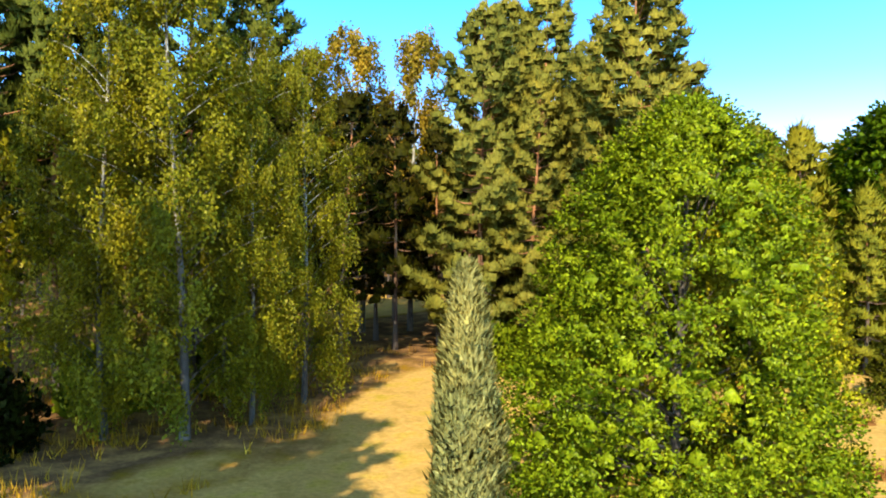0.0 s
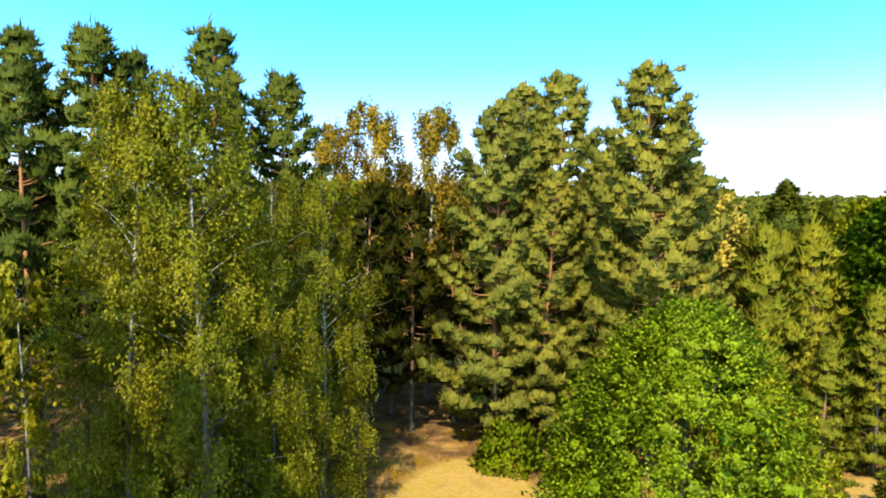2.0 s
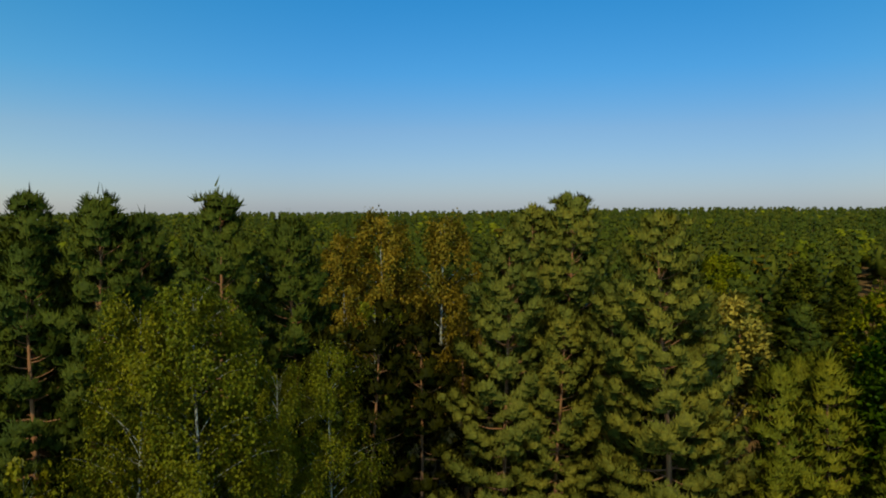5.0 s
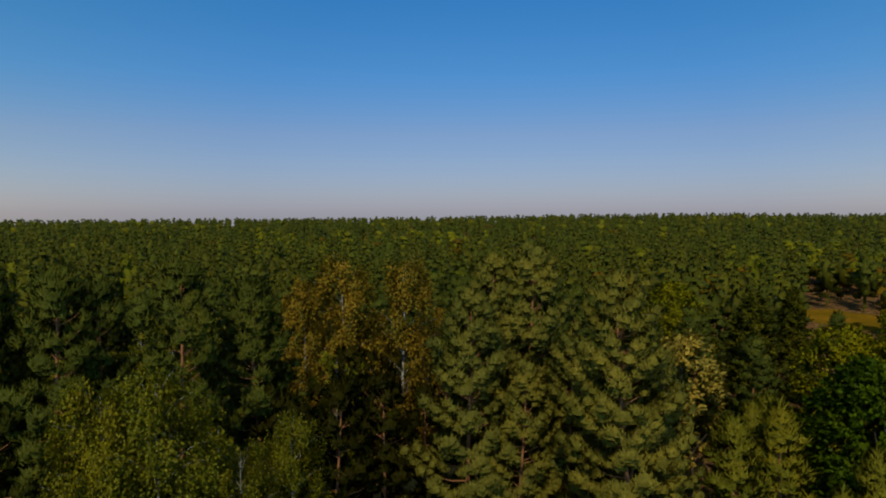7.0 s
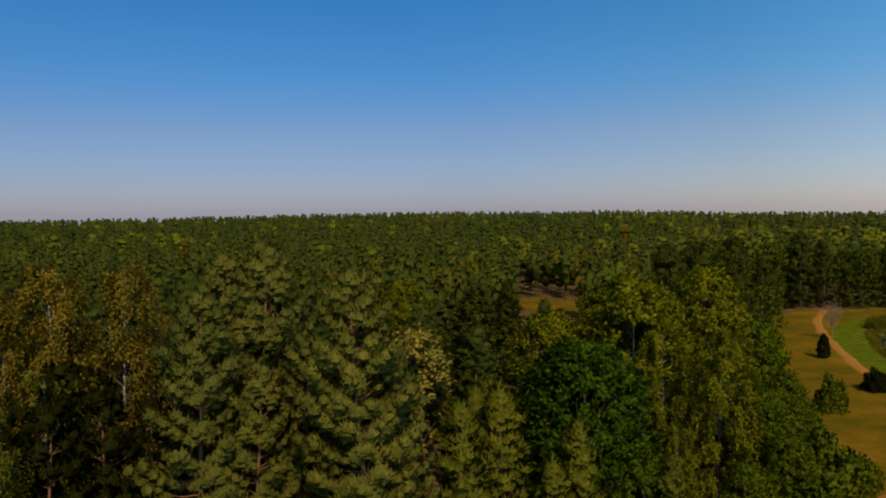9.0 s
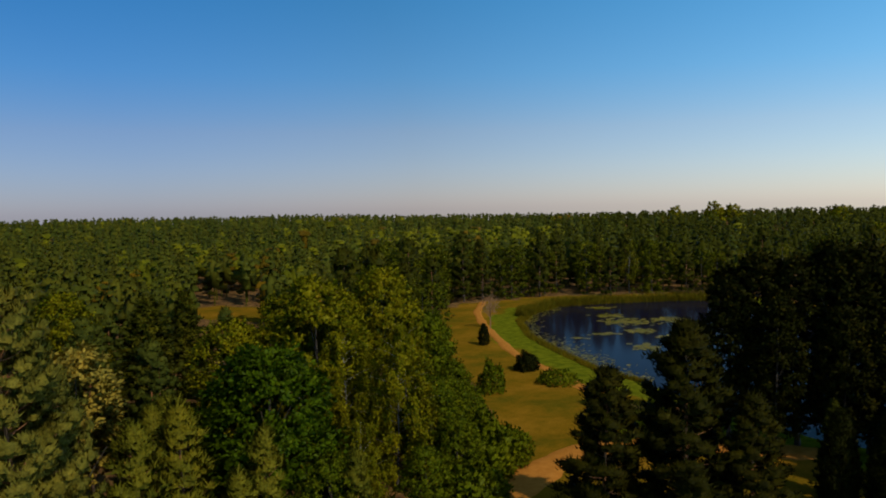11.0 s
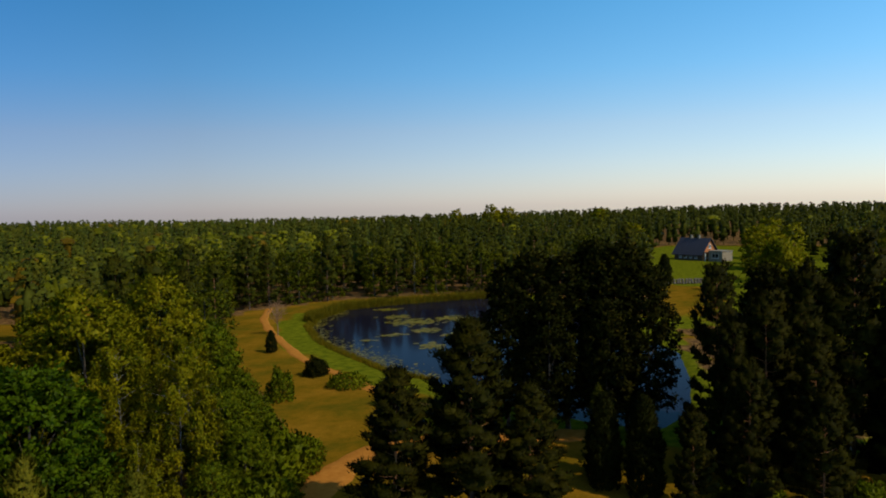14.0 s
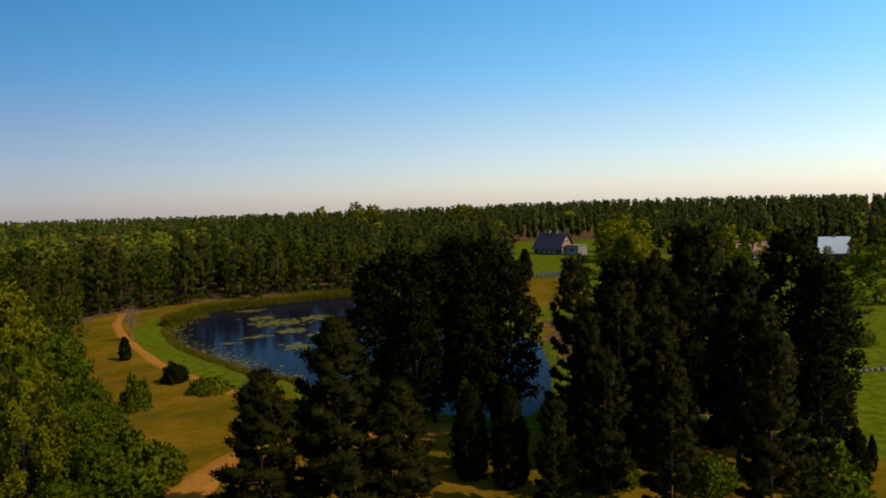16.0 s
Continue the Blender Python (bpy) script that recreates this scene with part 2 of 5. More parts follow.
def spikes(net, at, way, length, width, rng, facing=None):
    """Narrow pointed blades: needles and sprays. facing: the side of its tuft that each lies on, which shades the tuft as one soft body."""
    n = len(at)
    if n == 0:
        return
    way = unit(way)
    side = unit(np.cross(way, rng.normal(size=(n, 3)) * (1.0 if facing is None else 0.45) + (0.0 if facing is None else unit(facing))))
    if facing is not None:
        facing = unit(unit(facing) + rng.normal(size=(n, 3)) * 0.12)
        side = side * np.where((np.cross(side, way) * facing).sum(1) < 0, -1.0, 1.0)[:, None]
    length, width = np.broadcast_to(length, n)[:, None], np.broadcast_to(width, n)[:, None]
    pts = np.stack([at - side * width / 2, at + side * width / 2, at + way * length], 1)
    net.put(pts.reshape(-1, 3), tris=np.arange(3 * n).reshape(-1, 3), facing=None if facing is None else np.repeat(facing, 3, 0))


def leaves(net, at, way, length, width, rng, facing=None):
    """Broad leaves: one diamond each, bent a little."""
    n = len(at)
    if n == 0:
        return
    way = unit(way)
    side = unit(np.cross(way, rng.normal(size=(n, 3)) * (1.0 if facing is None else 0.45) + (0.0 if facing is None else unit(facing))))
    if facing is not None:
        facing = unit(unit(facing) + rng.normal(size=(n, 3)) * 0.35)
        side = side * np.where((np.cross(side, way) * facing).sum(1) < 0, -1.0, 1.0)[:, None]
    up = np.cross(side, way)
    length, width = np.broadcast_to(length, n)[:, None], np.broadcast_to(width, n)[:, None]
    mid = at + way * length * 0.5
    pts = np.stack([at, mid + side * width / 2 + up * width * 0.15, at + way * length, mid - side * width / 2 + up * width * 0.15], 1)
    net.put(pts.reshape(-1, 3), quads=np.arange(4 * n).reshape(-1, 4), facing=None if facing is None else np.repeat(facing, 4, 0))


def ball(n, rng):
    return unit(rng.normal(size=(n, 3)))


def puffs(net, at, size, squash, rng, lean=None, sides=5):
    """Dense uneven hearts of foliage, one low dome for each place in at; lean turns their shading with the crown's side."""
    n = len(at)
    a = np.arange(sides) * 2 * np.pi / sides
    dome = np.concatenate([np.stack([r * np.cos(a + i * 0.6), r * np.sin(a + i * 0.6), 0 * a + z], 1) for i, (r, z) in enumerate([(0.85, -0.3), (0.8, 0.45)])] + [[(0, 0, 1.0)]])
    m = len(dome)
    turn = rng.uniform(0, 6.283, n)
    c, s = np.cos(turn)[:, None], np.sin(turn)[:, None]
    out = np.stack([dome[None, :, 0] * c - dome[None, :, 1] * s, dome[None, :, 0] * s + dome[None, :, 1] * c, dome[None, :, 2] + 0 * c], -1)
    pts = np.asarray(at)[:, None] + out * rng.uniform(0.6, 1.3, (n, m, 1)) * np.broadcast_to(size, n)[:, None, None] * np.array([1, 1, squash])
    quads = [(k, (k + 1) % sides, sides + (k + 1) % sides, sides + k) for k in range(sides)]
    tris = [(sides + k, sides + (k + 1) % sides, 2 * sides) for k in range(sides)]
    off = np.arange(n)[:, None, None] * m
    face = unit(out) + rng.normal(size=out.shape) * 0.3 + (0.0 if lean is None else np.asarray(lean)[:, None])
    net.put(pts.reshape(-1, 3), tris=(np.array(tris)[None] + off).reshape(-1, 3), quads=(np.array(quads)[None] + off).reshape(-1, 4), facing=unit(face).reshape(-1, 3))


def bent_trunk(height, lean, rng, steps=9):
    u = np.linspace(0, 1, steps)
    w = rng.normal(size=2) * lean
    q = rng.normal(size=2) * lean * 0.6
    return np.stack([w[0] * u + q[0] * np.sin(u * 5), w[1] * u + q[1] * np.sin(u * 4 + 1), u * height], 1)


def along(line, u):
    s = np.linspace(0, 1, len(line))
    return np.stack([np.interp(u, s, line[:, k]) for k in range(3)], -1)


# ---- kinds of tree: each returns the meshes of its parts
def pine(height, reach, bare, whorls, seed, leaf=PINE, top=0.5, gap=0.3, lump=0.3, blade=0.22, per=24, stem=0.0085, sides=4, round_=5):
    """Boughs in whorls, each a fan of side twigs that end in rounded tufts of upright needle shoots; bare is the share of the stem with no boughs."""
    rng = np.random.RandomState(seed)
    trunk, crown = Net(), Net()
    line = bent_trunk(height * 0.98, height * 0.012, rng)
    u = np.linspace(0, 1, len(line))
    r0 = height * stem
    tube(trunk, line, r0 * (1 - u) ** 0.8 + 0.02 + r0 * 0.5 * np.exp(-u * 30), 8)
    s = np.linspace(0, 1, 5)
    up = np.array([0, 0, 1.0])
    for i in range(whorls * round_):
        f = 1 - (1 - min(0.99, (i // round_ + rng.uniform(0.0, 0.6)) / whorls)) ** 1.25
        root = along(line, np.array([bare + (0.985 - bare) * f]))[0]
        long_ = reach * ((1 - f) ** top + 0.05) * (0.7 + 0.3 * min(1, f / 0.15)) * rng.uniform(0.6, 1.15)
        a = i * 2.4 + rng.normal() * 0.3
        rise = -0.14 + 1.1 * f ** 1.4 + rng.normal() * 0.1
        ahead, across = np.array([np.cos(a), np.sin(a), 0.0]), np.array([-np.sin(a), np.cos(a), 0.0])
        bough = root + ahead * (long_ * s)[:, None]
        bough[:, 2] += long_ * (rise * s + 0.22 * s ** 2.2 - 0.1 * np.sin(s * 3.1))
        tube(trunk, bough, (0.014 + 0.01 * long_) * (1 - 0.85 * s), sides)
        n = max(3, int(long_ / gap))
        v = 0.3 + 0.7 * (np.arange(n) + rng.rand(n)) / n
        hand = np.where(np.arange(n) % 2 == 0, 1.0, -1.0)
        far = (0.34 * long_ * (1.12 - v) + 0.1) * rng.uniform(0.3, 1.25, n)
        fan = unit(ahead * 0.7 + across * (hand * rng.uniform(0.5, 1.1, n))[:, None] + up * (0.1 + 0.5 * f + rng.normal(size=n) * 0.12)[:, None])
        heart = along(bough, v) + fan * far[:, None] + up * 0.05
        size = lump * rng.uniform(0.7, 1.3, n) * (0.75 + 0.09 * long_)
        shade = ahead * 0.75 + up * (-0.1 + 0.75 * f)
        puffs(crown, heart, size * 0.78, 0.95, rng, np.repeat([shade * 1.1], n, 0), 5)
        k = np.repeat(np.arange(n), per)
        d = ball(len(k), rng)
        d[:, 2] = np.abs(d[:, 2]) * 1.2 - 0.45
        at = heart[k] + d * (size[k] * rng.uniform(0.6, 1.0, len(k)))[:, None]
        grow = d * 0.5 + up * 0.9 + ahead * 0.2 + rng.normal(size=at.shape) * 0.3
        spikes(crown, at, grow, blade * rng.uniform(0.7, 1.6, len(k)), blade * 0.36, rng, d * np.array([0.6, 0.6, 0.9]) + shade * 1.3)
    tip = line[-1] - np.array([0, 0, 0.45])
    spikes(crown, tip + rng.normal(size=(40, 3)) * np.array([0.2, 0.2, 0.3]), rng.normal(size=(40, 3)) * 0.3 + up, blade * 2.2, blade * 0.4, rng, rng.normal(size=(40, 3)) + up * 0.6)
    return [("trunk", trunk.mesh("pine_trunk", PINE_BARK, True)), ("crown", crown.mesh("pine_crown", leaf))]


def birch(height, reach, limbs, strands, leaf_size, seed, leaf=BIRCH, low=0.16, per=16, bare=0.0):
    rng = np.random.RandomState(seed)
    trunk, crown = Net(), Net()
    line = bent_trunk(height * 0.97, height * 0.02, rng)
    u = np.linspace(0, 1, len(line))
    tube(trunk, line * np.array([1, 1, 0.95]), height * 0.0085 * (1 - u) ** 0.9 + 0.008 + 0.05 * np.exp(-u * 25), 8)
    for i in range(limbs):
        f = (i + rng.rand()) / limbs
        z = low + (0.97 - low) * f
        root = along(line, np.array([z * (0.9 if f < 0.8 else 0.95)]))[0]
        shape = math.sqrt(max(0.05, 1 - ((f - 0.34) / 0.68) ** 2))
        long_ = reach * shape * rng.uniform(0.75, 1.12)
        a = i * 2.4 + rng.normal() * 0.5
        s = np.linspace(0, 1, 6)
        bough = np.stack([root[0] + np.cos(a) * long_ * s, root[1] + np.sin(a) * long_ * s,
                          root[2] + height * 0.1 * (1.5 * s - 0.75 * s ** 2) * (1.0 - 0.3 * f) + 0.15 * long_ * s], 1)
        tube(trunk, bough, (0.006 + 0.0042 * long_) * (1 - 0.85 * s), 4)
        n = max(3, int(strands * (0.5 + 0.5 * shape)))
        knots = rng.uniform(0.25, 1.0, 5)
        v = np.clip(knots[rng.randint(0, 5, n)] + rng.normal(size=n) * 0.05, 0.15, 1.0)
        starts = along(bough, v) + rng.normal(size=(n, 3)) * np.array([0.24, 0.24, 0.2])
        if bare:
            starts = starts[rng.rand(n) > bare * f]
            n = len(starts)
        drop = rng.uniform(0.5, 1.9, n) * (0.6 + 0.4 * shape)
        w = np.arange(per) / per
        pos = starts[:, None] + np.stack([np.cos(a) * 0.22 * w[None] + 0 * drop[:, None], np.sin(a) * 0.22 * w[None] + 0 * drop[:, None], -drop[:, None] * w[None]], -1)
        pos = pos.reshape(-1, 3) + rng.normal(size=(n * per, 3)) * np.array([0.1, 0.1, 0.06])
        way = rng.normal(size=(n * per, 3)) * 0.6 + np.array([np.cos(a) * 0.35, np.sin(a) * 0.35, -0.75])
        sway = np.repeat(rng.normal(size=(n, 3)) * 0.45, per, 0)
        leaves(crown, pos, way, leaf_size * rng.uniform(0.7, 1.3, n * per), leaf_size * 0.7, rng, sway + np.array([np.cos(a), np.sin(a), 0.15 + 0.5 * f]))
    return [("trunk", trunk.mesh("birch_trunk", BIRCH_BARK, True)), ("crown", crown.mesh("birch_crown", leaf))]


def broadleaf(height, reach, clumps, per, leaf_size, seed, leaf=OAK, low=0.06, bark=OAK_BARK, point=1.0, widest=0.36, lump=None, heavy=0.85):
    """A leafy crown of many clumps on limbs; point above 1 narrows its top."""
    rng = np.random.RandomState(seed)
    trunk, crown = Net(), Net()
    line = bent_trunk(height * 0.9, height * 0.015, rng)
    u = np.linspace(0, 1, len(line))
    tube(trunk, line, height * 0.011 * (1 - u) ** 0.8 + 0.02 + 0.1 * np.exp(-u * 25), 8)
    lumps = ball(14, rng)
    for i in range(clumps):
        f = low + (1 - low) * (i + rng.rand()) / clumps
        f = low + (1 - low) * ((f - low) / (1 - low)) ** heavy
        g = (f - widest) / (1.02 - widest) if f > widest else (widest - f) / (widest + 0.22)
        radius = reach * max(0.04, 1 - g ** 2) ** (0.5 * point)
        a = rng.uniform(0, 2 * np.pi)
        d = np.array([np.cos(a), np.sin(a), 2 * f - 1])
        bulge = 0.78 + 0.42 * max(0.0, float(np.max(lumps @ unit(d))) - 0.62) / 0.38
        inner = 1 - 0.55 * rng.rand() ** 2.2
        c = np.array([np.cos(a) * radius * inner * bulge, np.sin(a) * radius * inner * bulge, f * height - 0.25])
        c[:2] += along(line, np.array([min(f, 1.0)]))[0][:2]
        if i % 30 == 0:
            root = along(line, np.array([max(0.04, f * 0.82 - 0.1)]))[0]
            s = np.linspace(0, 1, 4)[:, None]
            bough = root + (c - root) * s + np.array([0, 0, 0.2]) * np.sin(s * 3.1)
            tube(trunk, bough, (0.015 + 0.009 * np.linalg.norm(c - root)) * (1 - 0.8 * s[:, 0]), 4)
        r = reach * rng.uniform(0.1, 0.2) + 0.12 if lump is None else lump * rng.uniform(0.75, 1.25)
        q = ball(per, rng) * rng.uniform(0.35, 1.0, (per, 1)) * np.array([r, r, r * 0.7])
        way = q / r * 0.8 + np.array([np.cos(a) * 0.5, np.sin(a) * 0.5, 0.1]) + rng.normal(size=(per, 3)) * 0.45
        leaves(crown, c + q, way, leaf_size * rng.uniform(0.65, 1.3, per), leaf_size * 0.62, rng, q / r + np.array([np.cos(a) * 0.55, np.sin(a) * 0.55, 0.3]))
        puffs(crown, [c * np.array([0.9, 0.9, 0.985])], r * (0.62 if lump is None else 0.46), 0.8, rng, [np.array([np.cos(a) * 0.8, np.sin(a) * 0.8, -0.3])])
    return [("trunk", trunk.mesh("leafy_trunk", bark, True)), ("crown", crown.mesh("leafy_crown", leaf))]


def spruce(height, reach, limbs, per, needle, seed, leaf=SPRUCE, low=0.05, top=0.85, droop=0.25):
    rng = np.random.RandomState(seed)
    trunk, crown = Net(), Net()
    line = bent_trunk(height * 0.99, height * 0.006, rng)
    u = np.linspace(0, 1, len(line))
    tube(trunk, line, height * 0.009 * (1 - u) + 0.015, 7)
    for i in range(limbs):
        f = (i + rng.rand()) / limbs
        root = along(line, np.array([low + (0.985 - low) * f]))[0]
        long_ = reach * ((1 - f) ** top + 0.04) * rng.uniform(0.72, 1.15)
        a = i * 2.4 + rng.normal() * 0.3
        s = np.linspace(0, 1, 4)
        bough = np.stack([root[0] + np.cos(a) * long_ * s, root[1] + np.sin(a) * long_ * s,
                          root[2] + long_ * ((0.7 * f - droop) * s + 0.25 * s ** 2)], 1)
        tube(trunk, bough, (0.012 + 0.008 * long_) * (1 - 0.8 * s), 3)
        n = max(4, int(per * (0.35 + 0.65 * long_ / reach)))
        v = rng.uniform(0.12, 1.0, n)
        out = rng.normal(size=n) * 0.17 * long_ * (1.15 - v)
        at = along(bough, v) + np.stack([-np.sin(a) * out, np.cos(a) * out, rng.normal(size=n) * 0.1], 1)
        for k in range(4):
            way = rng.normal(size=(n, 3)) * 0.5 + np.array([np.cos(a) * 0.8, np.sin(a) * 0.8, 0.2])
            spikes(crown, at, way, needle * rng.uniform(0.7, 1.3, n), needle * 0.4, rng, np.array([np.cos(a), np.sin(a), 0.5]) + rng.normal(size=(n, 3)) * 0.4)
    spikes(crown, np.repeat(line[-1:], 24, 0) - np.array([0, 0, 0.5]) * rng.rand(24, 1), rng.normal(size=(24, 3)) * 0.35 + np.array([0, 0, 1.0]), needle, needle * 0.3, rng, rng.normal(size=(24, 3)))
    return [("trunk", trunk.mesh("spruce_trunk", OAK_BARK, True)), ("crown", crown.mesh("spruce_crown", leaf))]


def column(height, radius, sprays, blade, seed, leaf=JUNIPER, taper=0.45):
    """A narrow upright evergreen of dense sprays."""
    rng = np.random.RandomState(seed)
    trunk, crown = Net(), Net()
    tube(trunk, bent_trunk(height * 0.85, 0.03, rng), np.linspace(0.09, 0.02, 9), 6)
    f = rng.rand(sprays) ** 0.92
    a = rng.uniform(0, 2 * np.pi, sprays)
    lump = 1 + 0.14 * np.sin(a * 3 + f * 17) + 0.12 * np.sin(a * 7 - f * 31) + 0.08 * np.sin(a * 11 + f * 53)
    r = radius * np.minimum(1, (1.005 - f) / taper) ** 0.62 * (0.82 + 0.18 * np.minimum(1, f / 0.12)) * lump * rng.uniform(0.55, 1.0, sprays) ** 0.35
    at = np.stack([np.cos(a) * r, np.sin(a) * r, f * height * 0.97], 1)
    out = np.stack([np.cos(a), np.sin(a), 0 * a], 1)
    for k in range(5):
        spikes(crown, at + rng.normal(size=at.shape) * 0.03, out * 0.45 + np.array([0, 0, 1.0]) + rng.normal(size=at.shape) * 0.33, blade * rng.uniform(0.6, 1.3, sprays), blade * 0.3, rng, out + np.array([0, 0, 0.25]) + rng.normal(size=at.shape) * 0.6)
    return [("trunk", trunk.mesh("column_trunk", OAK_BARK, True)), ("crown", crown.mesh("column_crown", leaf))]


def shrub(height, reach, count, leaf_size, seed, leaf=SHRUB):
    """A low rounded bush on several stems."""
    rng = np.random.RandomState(seed)
    stem, crown = Net(), Net()
    for k in range(6):
        a = k * 1.05
        s = np.linspace(0, 1, 4)[:, None]
        tube(stem, np.array([0.05 * np.cos(a), 0.05 * np.sin(a), 0]) + s * np.array([np.cos(a) * reach * 0.5, np.sin(a) * reach * 0.5, height * 0.7]), np.linspace(0.03, 0.008, 4), 4)
    d = ball(count, rng)
    d[:, 2] = np.abs(d[:, 2]) * 1.05 - 0.05
    lump = 1 + 0.13 * np.sin(d[:, 0] * 6 + d[:, 1] * 4) + 0.1 * np.sin(d[:, 1] * 9 - d[:, 2] * 7)
    q = d * (rng.uniform(0.4, 1, count) ** 0.4 * lump)[:, None]
    at = q * np.array([reach, reach, height * 0.92]) + np.array([0, 0, 0.12])
    leaves(crown, at, d * 0.8 + rng.normal(size=d.shape) * 0.6 + np.array([0, 0, 0.2]), leaf_size * rng.uniform(0.6, 1.3, count), leaf_size * 0.65, rng, d + rng.normal(size=d.shape) * 0.3)
    return [("stem", stem.mesh("shrub_stem", OAK_BARK, True)), ("foliage", crown.mesh("shrub_foliage", leaf))]


def plant(name, parts, own_height, x, y, height, label, category, group="", turn=None, wide=1.0, z=None):
    """Sets one plant of a kind on the ground; plants of a kind share their meshes."""
    root = new(name)
    root.empty_display_size = 0.5
    k = height / own_height
    a = (x * 12.9898 + y * 78.233) % 6.283 if turn is None else turn
    root.matrix_basis = Matrix.Translation((x, y, ground_height(x, y) if z is None else z)) @ Matrix.Rotation(a, 4, "Z") @ Matrix.Diagonal((k * wide, k * wide, k, 1))
    for part_name, mesh in parts:
        ob = new(part_name, mesh)
        ob.parent = root
    return tagged(root, label, category, group)


# ---- ground: one sheet, flat about the clearing, sunk under the pond, rising to low wooded hills far off
POND = np.array([(96, 58), (98.5, 68), (104, 77), (110, 87), (116, 96), (129, 110), (140, 117), (156, 121), (167, 116), (183, 105), (193, 95),
                 (186, 72), (165, 55), (141, 39), (131, 31), (112, 25), (94, 21), (86, 22.5), (85, 30), (90, 45)], float)


def edge_distance(poly, x, y):
    """Metres inside (positive) or outside (negative) of a closed outline."""
    x, y = np.asarray(x, float), np.asarray(y, float)
    best, inside = np.full(x.shape, 1e9), np.zeros(x.shape, bool)
    for (ax, ay), (bx, by) in zip(poly, np.roll(poly, -1, 0)):
        t = np.clip(((x - ax) * (bx - ax) + (y - ay) * (by - ay)) / ((bx - ax) ** 2 + (by - ay) ** 2), 0, 1)
        best = np.minimum(best, np.hypot(x - ax - t * (bx - ax), y - ay - t * (by - ay)))
        cross = (ay > y) != (by > y)
        inside ^= cross & (x < (bx - ax) * (y - ay) / (by - ay if by != ay else 1e-9) + ax)
    return np.where(inside, best, -best)


def line_distance(line, x, y):
    best = np.full(np.shape(x), 1e9)
    for (ax, ay), (bx, by) in zip(line[:-1], line[1:]):
        t = np.clip(((x - ax) * (bx - ax) + (y - ay) * (by - ay)) / ((bx - ax) ** 2 + (by - ay) ** 2), 0, 1)
        best = np.minimum(best, np.hypot(x - ax - t * (bx - ax), y - ay - t * (by - ay)))
    return best


def step(a, b, v):
    t = np.clip((v - a) / (b - a), 0, 1)
    return t * t * (3 - 2 * t)


def heights(x, y):
    r, a = np.hypot(x, y), np.degrees(np.arctan2(x, y))
    far = step(300, 880, r) * (3.0 + 4.0 * np.exp(-((a - 20) / 17.0) ** 2) + 1.5 * np.exp(-((a - 34) / 4.0) ** 2) + 3.0 * np.exp(-((a - 84) / 14.0) ** 2)) - 60.0 * step(960, 2600, r)
    rough = 0.12 * np.sin(x * 0.21 + 1) * np.cos(y * 0.17) + 0.06 * np.sin(x * 0.7 + y * 0.5)
    wet = edge_distance(POND, x, y)
    return far + rough * step(2, 8, -wet) - 1.3 * step(-1.5, 3.0, wet)


def ground_height(x, y):
    return float(heights(np.array([x], float), np.array([y], float))[0])


ROAD = np.array([(20, 34), (33, 37), (46, 43.5), (53, 45), (63, 47.5), (70, 44), (76, 36), (80, 27)], float)
PATH_LINE = np.array([(150, 141), (134, 128), (122, 115), (114, 105), (102, 89.7), (96.2, 80.6), (91.7, 71.3), (88.4, 65.7), (84.9, 58.4), (82, 51)], float)
CLEARING = np.array([(-9, 14), (-8, 26), (-4, 33), (-1, 44), (4, 40), (8, 33), (14, 36), (22, 42), (30, 36), (26, 20), (12, 4), (-6, 4)], float)
LAWN = np.array([(46, 40), (50, 49), (63, 60), (77, 75), (85, 93), (111, 118), (128, 140), (152, 142), (175, 132), (200, 112), (203, 92), (196, 66), (170, 50),
                 (150, 36), (105, 18), (92, 6), (70, -2), (58, 8), (52, 30)], float)
FIELD = np.array([(140, 36), (165, 32.5), (222, 40), (236, 52), (236, 62), (204, 54), (160, 46)], float)
GARDEN = np.array([(236, 48), (236, 68), (300, 86), (392, 110), (392, 70), (330, 60), (262, 46)], float)
MEADOW = np.array([(70, -2), (92, 4), (130, 0), (210, -14), (330, -25), (330, -60), (200, -60), (74, -45), (66, -14)], float)


def spaced(lo, hi, fine, reach):
    """Grid lines: close together between lo and hi, wider and wider out to the reach."""
    mid = list(np.arange(lo, hi, fine))
    up, d = [hi], fine
    while up[-1] < reach:
        d *= 1.16
        up.append(up[-1] + d)
    down, d = [lo - fine], fine
    while down[-1] > -reach:
        d *= 1.16
        down.append(down[-1] - d)
    return np.array(down[::-1] + mid + up)


